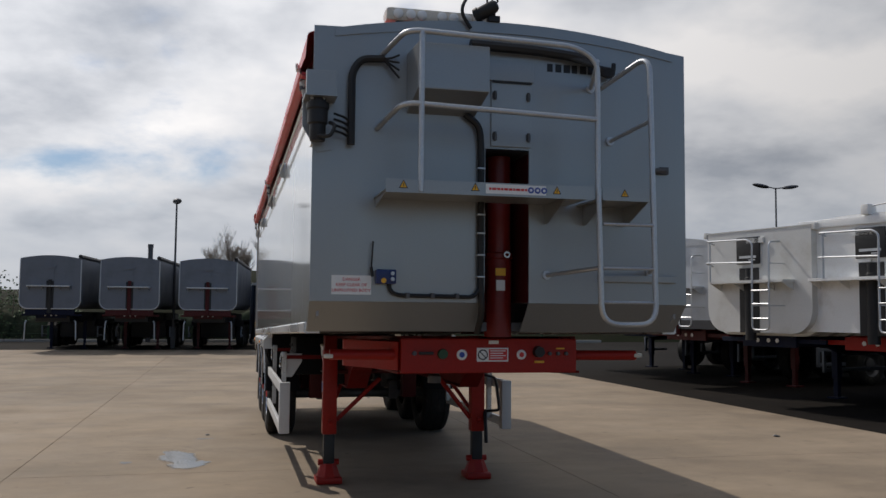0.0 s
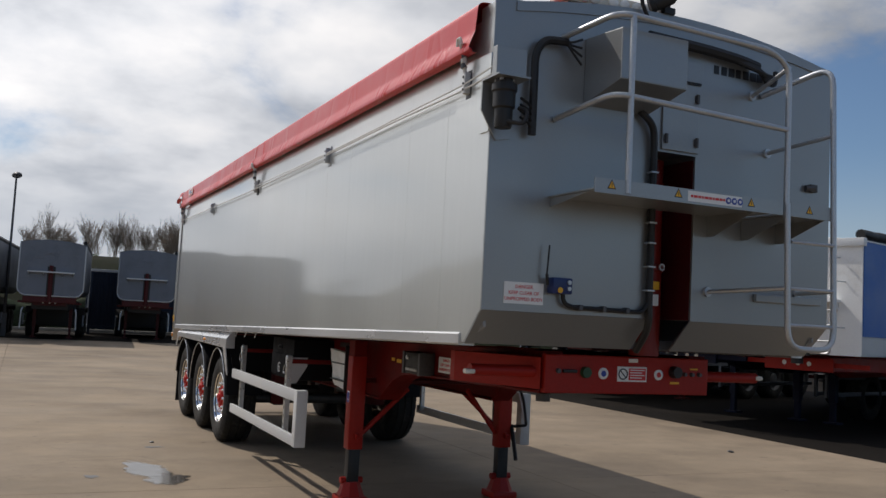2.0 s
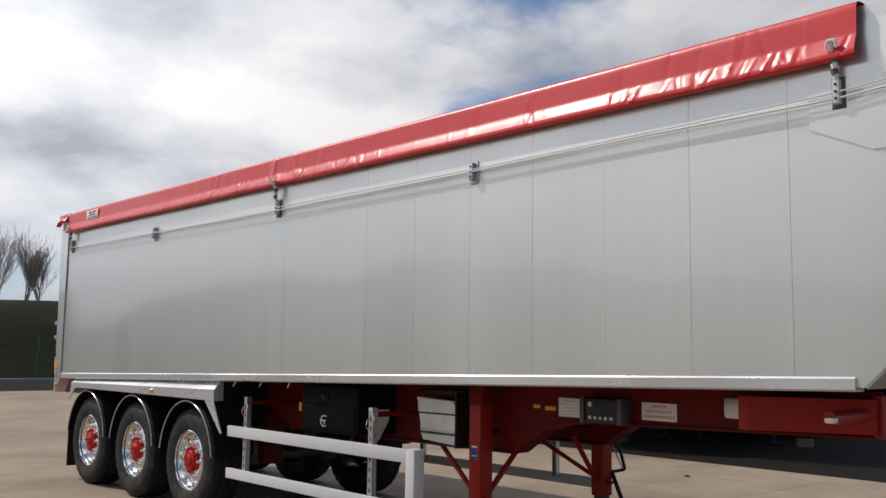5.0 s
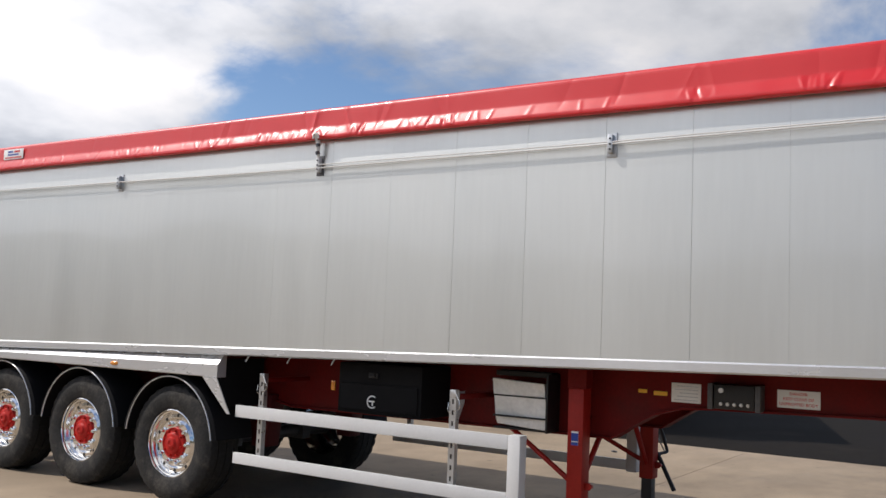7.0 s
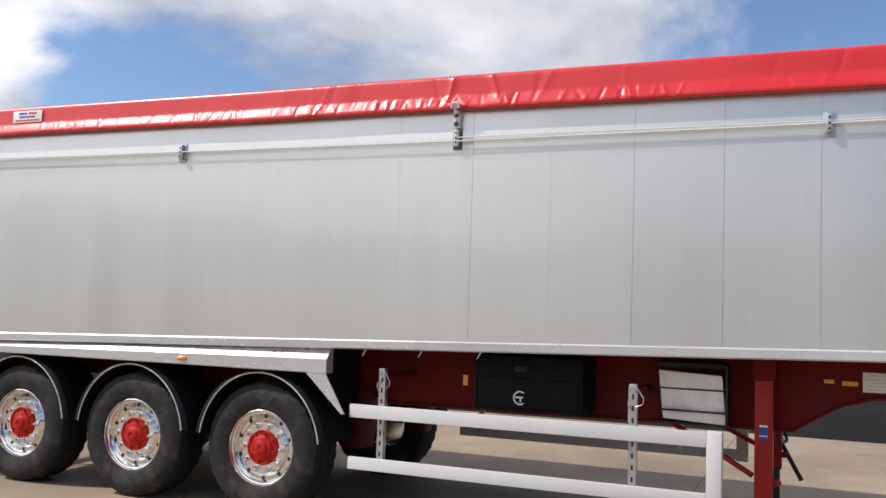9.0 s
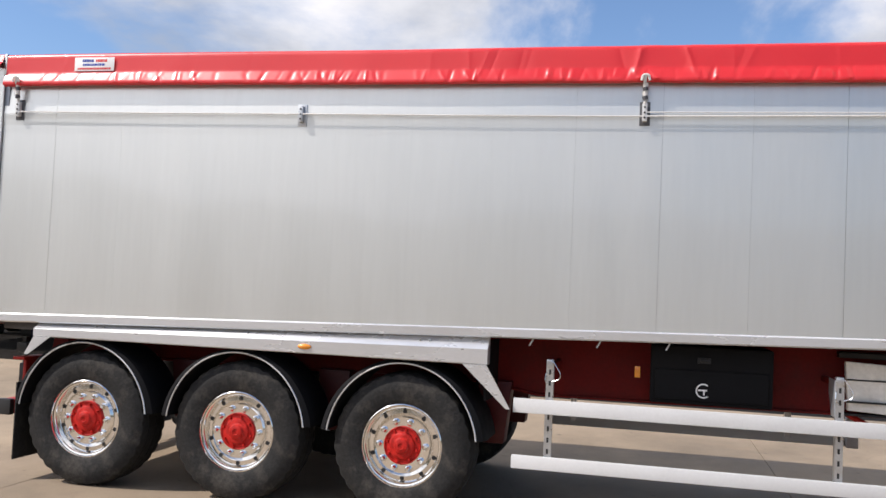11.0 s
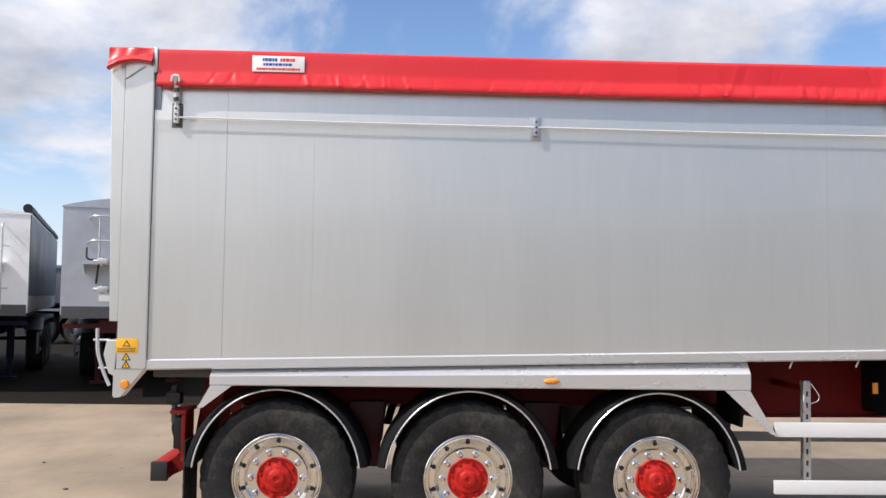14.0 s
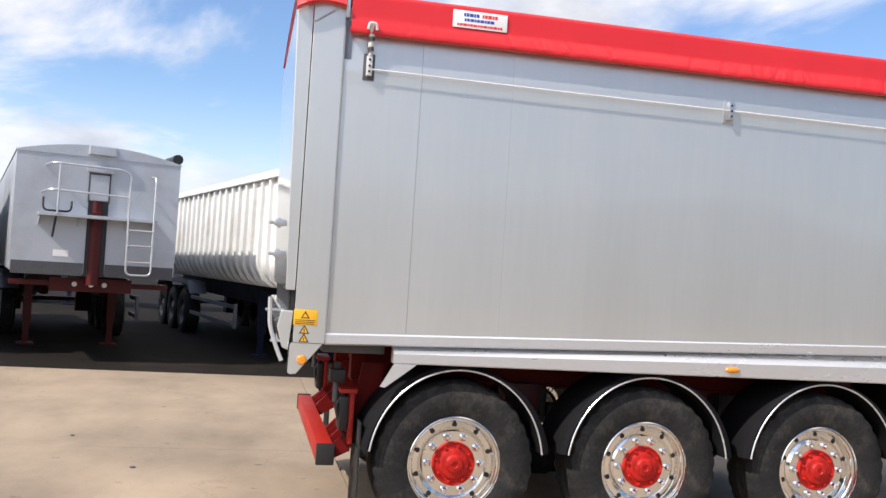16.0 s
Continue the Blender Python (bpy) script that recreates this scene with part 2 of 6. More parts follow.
RUBBER = paint("tyre_rubber", (0.015, 0.0148, 0.0145), 0.74, 0, 0.55, 7.0, 46.0, 0.8, 0.12, (0.075, 0.066, 0.055), (0.50, 0.80), spec=0.3)
PLASTIC = paint("black_plastic", (0.008, 0.008, 0.009), 0.7, 0, 0.2, 6.0, 90.0, 0.15, spec=0.12)
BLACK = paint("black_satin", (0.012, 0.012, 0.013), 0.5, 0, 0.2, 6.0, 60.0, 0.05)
CHROME = paint("polished_alloy", (0.80, 0.79, 0.77), 0.11, 1.0, 0.05, 8.0, 60.0, 0.02, 0.05)
DARK_STEEL = paint("dark_steel", (0.10, 0.10, 0.105), 0.5, 0.5, 0.2, 5.0, 50.0, 0.1)
ZINC = paint("zinc_plate", (0.50, 0.51, 0.52), 0.34, 0.85, 0.14, 20.0, 90.0, 0.08)
SEAM = paint("seam_sealant", (0.34, 0.345, 0.35), 0.7, 0, 0.1, 4.0, 60.0)
ROPE = paint("white_cord", (0.66, 0.65, 0.62), 0.8, 0, 0.14, 40.0, 220.0, 0.3)
SIGN = paint("white_vinyl", (0.80, 0.80, 0.78), 0.42, 0, 0.04, 6.0, 60.0)
YELLOW = paint("yellow_vinyl", (0.80, 0.42, 0.02), 0.4, 0, 0.06, 8.0, 60.0)
INK_RED = paint("red_ink", (0.62, 0.03, 0.03), 0.45, 0, 0.05)
INK_BLACK = paint("black_ink", (0.015, 0.015, 0.018), 0.45, 0, 0.05)
INK_BLUE = paint("blue_ink", (0.02, 0.06, 0.34), 0.4, 0, 0.08)
BLUE_BOX = paint("dark_blue_plastic", (0.012, 0.028, 0.12), 0.4, 0, 0.15, 8.0, 70.0)
AMBER = paint("amber_lens", (0.75, 0.26, 0.02), 0.22, 0, 0.1, 30.0, 200.0, 0.1, coat=0.5)
WHITE_SPOT = paint("glossy_white", (0.9, 0.9, 0.88), 0.15, 0, 0.02, 30.0, 120.0, 0.0, coat=1.0)
CLEAR = paint("pale_lamp_lens", (0.72, 0.66, 0.56), 0.25, 0, 0.1, 30.0, 120.0, 0.1, coat=0.5)
WRAP = paint("wrapped_white_sheet", (0.88, 0.87, 0.83), 0.42, 0, 0.14, 9.0, 30.0, 0.6, coat=0.15)
GRASS = paint("rough_grass", (0.011, 0.0145, 0.0058), 0.9, 0, 0.45, 0.5, 9.0, 0.8, 0.05, (0.023, 0.021, 0.0115), (0.45, 0.7), spec=0.05)
DRY_SCRUB = paint("dry_scrub", (0.15, 0.135, 0.095), 0.95, 0, 0.4, 0.7, 7.0, 0.9, 0.03, (0.09, 0.095, 0.055), (0.45, 0.7), spec=0.05)
HEDGE = paint("dark_scrub", (0.032, 0.046, 0.028), 0.95, 0, 0.5, 0.7, 7.0, 0.9, 0.03, (0.06, 0.055, 0.035), (0.45, 0.7), spec=0.05)
BARK = paint("bare_branches", (0.29, 0.235, 0.185), 0.9, 0, 0.25, 2.0, 20.0, 0.4)
OLD_SILVER = paint("weathered_aluminium", (0.165, 0.185, 0.22), 0.46, 0.5, 0.16, 1.2, 50.0, 0.05, 0.08, (0.12, 0.135, 0.16), (0.5, 0.75))
TUB_WHITE = paint("chalky_white_paint", (0.66, 0.665, 0.645), 0.55, 0, 0.10, 1.5, 50.0, 0.05, 0.08, (0.48, 0.455, 0.40), (0.52, 0.80))
OLD_WHITE = paint("weathered_white_paint", (0.88, 0.885, 0.87), 0.5, 0, 0.08, 1.5, 50.0, 0.05, 0.08, (0.56, 0.53, 0.47), (0.54, 0.80))
BLUE_SIDE = paint("blue_side_paint", (0.02, 0.13, 0.45), 0.4, 0, 0.08, 2.0, 40.0)
CONTAINER_BLUE = paint("container_blue", (0.006, 0.017, 0.040), 0.6, 0, 0.2, 1.0, 30.0, 0.1)
KERB = paint("kerb_concrete", (0.33, 0.32, 0.29), 0.85, 0, 0.15, 2.0, 60.0, 0.3)
def damp_material():
    """Damp concrete, fading out along an uneven edge."""
    mt = paint("damp_stain", (0.085, 0.076, 0.066), 0.13, 0, 0.3, 6.0, 60.0, 0.0, 0.03, spec=1.0)
    nt = mt.node_tree
    b = nt.nodes["Principled BSDF"]
    N = lambda kind: nt.nodes.new(kind)
    L = nt.links.new
    tc, sb, ln = N("ShaderNodeTexCoord"), N("ShaderNodeVectorMath"), N("ShaderNodeVectorMath")
    sb.operation, ln.operation = "SUBTRACT", "LENGTH"
    sb.inputs[1].default_value = (0.5, 0.5, 0.0)
    fl = N("ShaderNodeVectorMath"); fl.operation = "MULTIPLY"; fl.inputs[1].default_value = (1, 1, 0)
    L(tc.outputs["Generated"], sb.inputs[0]); L(sb.outputs[0], fl.inputs[0]); L(fl.outputs[0], ln.inputs[0])
    nz = N("ShaderNodeTexNoise"); nz.inputs["Scale"].default_value = 7.0; nz.inputs["Detail"].default_value = 6.0
    L(tc.outputs["Object"], nz.inputs["Vector"])
    ad = N("ShaderNodeMath"); ad.operation = "MULTIPLY_ADD"; ad.inputs[1].default_value = 0.5
    L(nz.outputs[0], ad.inputs[0]); L(ln.outputs["Value"], ad.inputs[2])
    mr = N("ShaderNodeMapRange"); mr.interpolation_type = "SMOOTHSTEP"
    mr.inputs[1].default_value, mr.inputs[2].default_value, mr.inputs[3].default_value, mr.inputs[4].default_value = 0.55, 0.68, 0.95, 0.0
    L(ad.outputs[0], mr.inputs[0]); L(mr.outputs[0], b.inputs["Alpha"])
    return mt


WET = damp_material()
PALE_GREY = paint("pale_grey_aluminium", (0.46, 0.49, 0.53), 0.42, 0.3, 0.10, 1.2, 50.0, 0.05, 0.08, (0.36, 0.37, 0.38), (0.5, 0.75))
# chassis navy darkened for the shade under the parked trailers
NAVY = paint("shaded_navy_chassis_paint", (0.006, 0.010, 0.030), 0.6, 0, 0.3, 3.0, 40.0, spec=0.2)
GREEN_POST = paint("green_fence_paint", (0.02, 0.07, 0.03), 0.5, 0, 0.15, 4.0, 40.0)


# ---- mesh tools ----
def box(bm, x0, x1, y0, y1, z0, z1, bev=0.0):
    r = bmesh.ops.create_cube(bm, size=1.0)
    vs = r["verts"]
    for v in vs:
        v.co = Vector((x0 if v.co.x < 0 else x1, y0 if v.co.y < 0 else y1, z0 if v.co.z < 0 else z1))
    if bev:
        es = list({e for v in vs for e in v.link_edges})
        bmesh.ops.bevel(bm, geom=es, offset=bev, segments=2, affect="EDGES", profile=0.6)
    return bm


def prism(bm, pts, axis, a, b, bev=0.0):
    """Polygon pts (in the plane normal to axis, in the order of the two other axes) extruded from a to b."""
    def put(u, v, w):
        return {"x": (w, u, v), "y": (u, w, v), "z": (u, v, w)}[axis]
    lo = [bm.verts.new(put(u, v, a)) for u, v in pts]
    hi = [bm.verts.new(put(u, v, b)) for u, v in pts]
    fs = [bm.faces.new(lo), bm.faces.new(hi[::-1])]
    n = len(pts)
    for i in range(n):
        fs.append(bm.faces.new((lo[i], hi[i], hi[(i + 1) % n], lo[(i + 1) % n])))
    bmesh.ops.recalc_face_normals(bm, faces=fs)
    if bev:
        es = list({e for f in fs for e in f.edges})
        bmesh.ops.bevel(bm, geom=es, offset=bev, segments=2, affect="EDGES", profile=0.6)
    return bm


def rounded(pts, radius, n=5):
    """A polyline with its inner corners rounded."""
    pts = [Vector(p) for p in pts]
    out = [pts[0]]
    for a, b, c in zip(pts, pts[1:], pts[2:]):
        d1, d2 = (a - b), (c - b)
        r = min(radius, d1.length * 0.48, d2.length * 0.48)
        p, q = b + d1.normalized() * r, b + d2.normalized() * r
        for i in range(n + 1):
            t = i / n
            out.append(p * (1 - t) ** 2 + b * 2 * t * (1 - t) + q * t * t)
    out.append(pts[-1])
    return out


def tube(bm, pts, r, seg=10, caps=True, r1=None):
    """A round tube along a polyline, tapering to r1."""
    pts = [Vector(p) for p in pts]
    n = len(pts)
    r1 = r if r1 is None else r1
    up = None
    rings = []
    for i, p in enumerate(pts):
        d = (pts[min(i + 1, n - 1)] - pts[max(i - 1, 0)]).normalized()
        if up is None:
            up = d.orthogonal().normalized()
        up = (up - d * up.dot(d))
        up = up.normalized() if up.length > 1e-6 else d.orthogonal().normalized()
        side = d.cross(up)
        rr = r + (r1 - r) * i / max(1, n - 1)
        rings.append([bm.verts.new(p + (up * math.cos(a) + side * math.sin(a)) * rr) for a in [2 * math.pi * k / seg for k in range(seg)]])
    for A, B in zip(rings, rings[1:]):
        for k in range(seg):
            bm.faces.new((A[k], A[(k + 1) % seg], B[(k + 1) % seg], B[k]))
    if caps:
        bm.faces.new(rings[0][::-1])
        bm.faces.new(rings[-1])
    return bm


def lathe(bm, profile, centre, axis="x", seg=48, closed=False):
    """Profile rows (radius, distance along axis) turned round the axis through centre."""
    c = Vector(centre)
    ax = {"x": Vector((1, 0, 0)), "y": Vector((0, 1, 0)), "z": Vector((0, 0, 1))}[axis]
    u = {"x": Vector((0, 1, 0)), "y": Vector((1, 0, 0)), "z": Vector((1, 0, 0))}[axis]
    v = ax.cross(u)
    rings = []
    for r, a in profile:
        if r < 1e-5:
            rings.append([bm.verts.new(c + ax * a)])
        else:
            rings.append([bm.verts.new(c + ax * a + (u * math.cos(t) + v * math.sin(t)) * r) for t in [2 * math.pi * k / seg for k in range(seg)]])
    pairs = list(zip(rings, rings[1:]))
    if closed:
        pairs.append((rings[-1], rings[0]))
    fs = []
    for A, B in pairs:
        for k in range(seg):
            j = (k + 1) % seg
            if len(A) == 1 and len(B) == 1:
                continue
            if len(A) == 1:
                fs.append(bm.faces.new((A[0], B[k], B[j])))
            elif len(B) == 1:
                fs.append(bm.faces.new((A[k], A[j], B[0])))
            else:
                fs.append(bm.faces.new((A[k], A[j], B[j], B[k])))
    bmesh.ops.recalc_face_normals(bm, faces=fs)
    return bm


def B():
    return bmesh.new()


def finish(bm, name, material, smooth=False):
    me = bpy.data.meshes.new(name)
    bm.to_mesh(me)
    bm.free()
    me.materials.append(material)
    if smooth:
        me.shade_smooth()
        me.set_sharp_from_angle(angle=radians(38))
    return me


def part(name, bm, material, parent=None, label="", smooth=True, at=None):
    ob = new(name, finish(bm, name, material, smooth))
    if parent is not None:
        ob.parent = parent
    if at is not None:
        ob.location = at
    if label:
        ob["label"] = label
    return ob


def thing(name, label, category, group="", m=None):
    ob = new(name)
    ob.empty_display_size = 0.3
    if m is not None:
        ob.matrix_basis = m
    return tagged(ob, label, category, group)


def words(name, text, size, parent, material, at, rx=90, ry=0, rz=0, thick=0.0008):
    """Lettering in the built-in font, as a mesh."""
    cu = bpy.data.curves.new(name, "FONT")
    cu.body, cu.size, cu.align_x, cu.align_y, cu.extrude, cu.resolution_u = text, size, "CENTER", "CENTER", thick, 2
    tmp = bpy.data.objects.new(name, cu)
    me = bpy.data.meshes.new_from_object(tmp)
    bpy.data.objects.remove(tmp)
    me.materials.append(material)
    ob = new(name, me)
    ob.parent = parent
    ob.matrix_basis = pose(*at, rx, ry, rz)
    return ob


# ---- the setting ----
def build_ground():
    bm = B()
    bmesh.ops.create_grid(bm, x_segments=40, y_segments=40, size=900)
    for v in bm.verts:
        v.co.z = -0.025
    g = part("ground", bm, ASPHALT, smooth=False)
    tagged(g, "dark worn asphalt yard with grit", "ground", kind="structure")


def build_bank():
    """Grass bank behind the far row of trailers, rising towards the right."""
    bm = B()
    nx, ny = 90, 30
    rows = []
    for j in range(ny + 1):
        v = j / ny
        row = []
        for i in range(nx + 1):
            u = i / nx
            x = -70 + 190 * u
            y = 48 + 60 * v - 0.10 * min(20, max(0, x))
            rise = (3.2 + 1.75 / (1 + math.exp(-(x + 6.0) / 1.0))) * (1 - math.exp(-(v * 9.0) ** 1.5))
            z = -0.1 + rise + 0.35 * noise.noise(Vector((x * 0.15, y * 0.15, 0)))
            row.append(bm.verts.new((x, y, z if j else -0.1)))
        rows.append(row)
    for a, b in zip(rows, rows[1:]):
        for i in range(nx):
            bm.faces.new((a[i], a[i + 1], b[i + 1], b[i]))
    tagged(part("grass_bank", bm, GRASS), "rough green grass bank behind the yard", "bank", kind="structure")
    # low scrub that closes the yard on the side behind the camera
    bm = B()
    rows = []
    for j in range(9):
        v = j / 8
        row = []
        for i in range(121):
            y = -80 + 480 * i / 120
            x = -46 - 14 * v
            h = (1 - 0.7 / (1 + math.exp(-(y - 130) / 12.0))) * 7.0 + 3.4 / (1 + math.exp(-(y - 50) / 8.0)) / (1 + math.exp((y - 130) / 8.0)) + 2.4 * noise.noise(Vector((y * 0.07, 3.1, 0))) + 0.8 * noise.noise(Vector((y * 0.5, 9.0, v * 3)))
            row.append(bm.verts.new((x + 0.9 * noise.noise(Vector((y * 0.4, v * 5, 2))), y, -0.1 + h * math.sin(min(1.0, v * 1.6) * math.pi / 2))))
        rows.append(row)
    for a, b in zip(rows, rows[1:]):
        for i in range(120):
            bm.faces.new((a[i], a[i + 1], b[i + 1], b[i]))
    tagged(part("scrub_bank", bm, DRY_SCRUB), "dry scrub-covered bank along the yard", "bank", kind="structure")


def build_hedge():
    """Low dark scrub along the foot of the grass bank."""
    bm = B()
    rows = []
    for j in range(11):
        v = j / 10
        row = []
        for i in range(161):
            x = -32 + 34 * i / 160
            h = 1.5 + 0.5 * noise.noise(Vector((x * 0.35, 1.7, 0))) + 0.3 * noise.noise(Vector((x * 1.6, 4.0, 0)))
            a = math.pi * v
            n = 0.22 * noise.noise(Vector((x * 2.2, v * 6, 1))) + 0.12 * noise.noise(Vector((x * 6, v * 14, 5)))
            row.append(bm.verts.new((x + n, 47.4 - (0.9 + n) * math.cos(a), -0.1 + (h + n) * math.sin(a))))
        rows.append(row)
    for a, b in zip(rows, rows[1:]):
        for i in range(160):
            bm.faces.new((a[i], a[i + 1], b[i + 1], b[i]))
    tagged(part("scrub_hedge", bm, HEDGE), "dark low scrub at the foot of the bank", "hedge", kind="structure")


build_ground()
build_bank()
build_hedge()

# ---- the main trailer ----
HUBS = (7.105, 8.415, 9.72)


def zb(y):
    """Height of the body's bottom rail, which falls towards the rear."""
    return 1.587 - 0.0242 * y


def arc_top(x, edge=3.45, mid=3.565):
    return mid - (mid - edge) * min(1.0, abs(x) / 1.17) ** 2


trailer = thing("tipper_trailer", "silver aluminium tipping trailer with red sheet cover and red chassis", "trailer")


def crease_panel(bm, sx, face):
    """Bends the outer face of a side panel: it swells a little up to the cord and leans inwards above it."""
    for z in (2.80, 2.87, 2.92, 2.957, 2.968):
        bmesh.ops.bisect_plane(bm, geom=bm.verts[:] + bm.edges[:] + bm.faces[:], plane_co=(0, 0, z), plane_no=(0, 0, 1))
    for v in bm.verts:
        if abs(v.co.x - face) < 1e-5 and v.co.z > 2.79:
            out = 0.0045 * min(1.0, max(0.0, (v.co.z - 2.80) / 0.157)) ** 2 - 0.0225 * max(0.0, (v.co.z - 2.968) / 0.392)
            v.co.x += sx * out


def build_body():
    t = trailer
    # front wall with the ram slot
    pts = [(-1.29, 1.715), (-0.17, 1.715), (-0.17, 2.72), (0.13, 2.72), (0.13, 1.715), (1.255, 1.715), (1.255, arc_top(1.27, 3.435))]
    pts += [(x, arc_top(x, 3.44)) for x in np.linspace(1.1, -1.1, 17)] + [(-1.29, arc_top(1.27))]
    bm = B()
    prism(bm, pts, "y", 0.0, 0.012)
    wall = part("front_wall", bm, SILVER_SHADED, t, "silver front wall with a tall ram slot", smooth=False)
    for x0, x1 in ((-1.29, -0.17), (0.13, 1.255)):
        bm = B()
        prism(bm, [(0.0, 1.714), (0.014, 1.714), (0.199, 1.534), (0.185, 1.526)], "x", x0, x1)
        part("lower_front", bm, SILVER_SHADED, wall, smooth=False)
    bm = B()
    xs = [-1.16 + 2.32 * k / 24 for k in range(25)]
    prism(bm, [(x, arc_top(x, 3.44) - 0.002) for x in xs] + [(x, arc_top(x, 3.44) - 0.055 - 0.02 * (1 - (x / 1.16) ** 2)) for x in xs[::-1]], "y", -0.010, -0.001)
    part("roof_lip", bm, SILVER_SHADED, wall, smooth=False)
    # recess behind the slot
    for dims in ((-0.2, -0.17, 0.015, 0.6, 1.716, 2.74), (0.13, 0.16, 0.015, 0.6, 1.716, 2.74), (-0.2, 0.16, 0.601, 0.63, 1.53, 2.74), (-0.2, 0.16, 0.013, 0.6, 2.741, 2.77)):
        bm = B()
        box(bm, *dims)
        part("recess_wall", bm, SILVER_SHADED, wall, smooth=False)
    # floor and far side
    bm = B()
    prism(bm, [(0.24, zb(0) - 0.06), (10.85, zb(10.85) - 0.07), (10.85, zb(10.85) - 0.01), (0.24, zb(0))], "x", -1.2, 1.2)
    part("body_floor", bm, DARK_STEEL, t, smooth=False)
    edges = [0.0] + [10.1 - 0.597 * k for k in range(16, -1, -1)] + [10.595]
    # half the width of each joint: some stand open, others are tight
    gaps = [0.0009 if k in (0, 1, 2, 4, 5, 6, 7, 9, 17) else 0.00012 if 11 <= k <= 15 else 0.0004 for k in range(len(edges))]
    for sx in (-1, 1):
        x0, x1 = (-1.29, -1.245) if sx < 0 else (1.21, 1.255)
        side = B()
        prism(side, [(0.2, zb(0.2) - 0.03), (10.6, zb(10.6) - 0.03), (10.6, 3.34), (0.06, 3.34), (0.06, 1.62)], "x", -1.2415 if sx < 0 else 1.19, -1.2265 if sx < 0 else 1.205)
        lining = part("side_wall", side, SEAM, t, smooth=False)
        for i, (a, b) in enumerate(zip(edges, edges[1:])):
            ga, gb = gaps[i], gaps[i + 1]
            lo = [(0.0128, 1.705), (0.205, 1.53), (b - gb, zb(b))] if i == 0 else [(a + ga, zb(a)), (b - gb, zb(b))]
            bm = B()
            prism(bm, lo + [(b - gb, 3.36), (a + (ga if i else 0.0128), 3.36)], "x", x0, x1)
            crease_panel(bm, sx, x0 if sx < 0 else x1)
            part("panel", bm, SILVER, lining, smooth=False)
        bm = B(); box(bm, *((x0 + 0.0235, x1 - 0.0015) if sx < 0 else (x0 + 0.0015, x1 - 0.0235)), 0.0128, 0.215, 3.3605, 3.44)
        part("corner_cap", bm, SILVER, t, smooth=False)
        # bottom rail
        bm = B()
        pr = []
        for y in (0.24, 10.6):
            z = zb(y)
            o = sx * 1.0
            pr.append([bm.verts.new(c) for c in ((o * 1.245, y, z - 0.004), (o * 1.2925, y, z + 0.003), (o * 1.302, y, z - 0.007), (o * 1.302, y, z - 0.060), (o * 1.29, y, z - 0.07), (o * 1.20, y, z - 0.07), (o * 1.20, y, z - 0.0))])
        n = len(pr[0])
        fs = [bm.faces.new(pr[0]), bm.faces.new(pr[1][::-1])]
        for k in range(n):
            fs.append(bm.faces.new((pr[0][k], pr[1][k], pr[1][(k + 1) % n], pr[0][(k + 1) % n])))
        bmesh.ops.recalc_face_normals(bm, faces=fs)
        part("bottom_rail", bm, ALU, t, "bright aluminium bottom rail", smooth=False)
        # rear post with pointed foot
        bm = B()
        xs = (-1.305, -1.17) if sx < 0 else (1.17, 1.285)
        prism(bm, [(10.605, 1.268), (10.795, 1.268), (10.795, 3.44), (10.605, 3.44)], "x", *xs, bev=0.003)
        prism(bm, [(10.615, 1.266), (10.80, 1.266), (10.813, 1.25), (10.816, 1.085), (10.80, 1.075), (10.765, 1.08)], "x", xs[0] + (0.004 if sx < 0 else 0), xs[1] - (0.004 if sx > 0 else 0))
        post = part("rear_post", bm, SILVER, t, "silver rear corner post", smooth=False)
        if sx < 0:
            bm = B(); box(bm, -1.3056, -1.288, 10.5985, 10.6045, 1.28, 3.43)
            part("gap_strip", bm, SEAM, post, smooth=False)
    # front corner cover plate below the sheet
    bm = B()
    prism(bm, [(0.005, 2.69), (0.11, 2.69), (0.43, 2.84), (0.43, 3.13), (0.005, 3.13)], "x", -1.2985, -1.27)
    part("corner_plate", bm, SILVER, t, smooth=False)
    # rear cross beam under the floor
    bm = B(); box(bm, -1.12, 1.1, 10.2, 10.60, 1.2, 1.262, 0.008)
    part("rear_beam", bm, DARK_STEEL, t, "dark cross beam under the rear of the body")
    # tailgate
    bm = B()
    prism(bm, [(10.80, 1.585), (10.858, 1.585), (10.90, 3.36), (10.80, 3.36)], "x", -1.287, 1.25, bev=0.006)
    prism(bm, [(10.80, 1.46), (10.875, 1.46), (10.895, 1.36), (10.86, 1.235), (10.82, 1.215)], "x", -1.27, 1.24, bev=0.008)
    gate = part("tailgate", bm, SILVER, t, "silver aluminium tailgate", smooth=False)
    bm = B(); box(bm, -1.265, -1.21, 10.80, 10.815, 1.461, 1.584); box(bm, -1.20, 1.2, 10.80, 10.83, 1.461, 1.584)
    part("gate_gap", bm, BLACK, gate, smooth=False)
    for z, y in ((1.99, 10.905), (1.80, 10.90)):
        bm = B()
        tube(bm, [(-1.27, y - 0.03, z), (-1.27, y + 0.075, z)], 0.011, 8)
        box(bm, -1.288, -1.245, y - 0.025, y + 0.045, z - 0.02, z + 0.02, 0.004)
        tube(bm, [(-1.268, y + 0.02, z - 0.032), (-1.268, y + 0.02, z + 0.03)], 0.012, 8)
        part("latch", bm, ZINC, gate, "dull grey tailgate latch")
    bm = B()
    tube(bm, rounded([(-1.25, 10.945, 1.535), (-1.25, 10.94, 1.37), (-1.25, 10.895, 1.24), (-1.25, 10.855, 1.15)], 0.05), 0.013, 8)
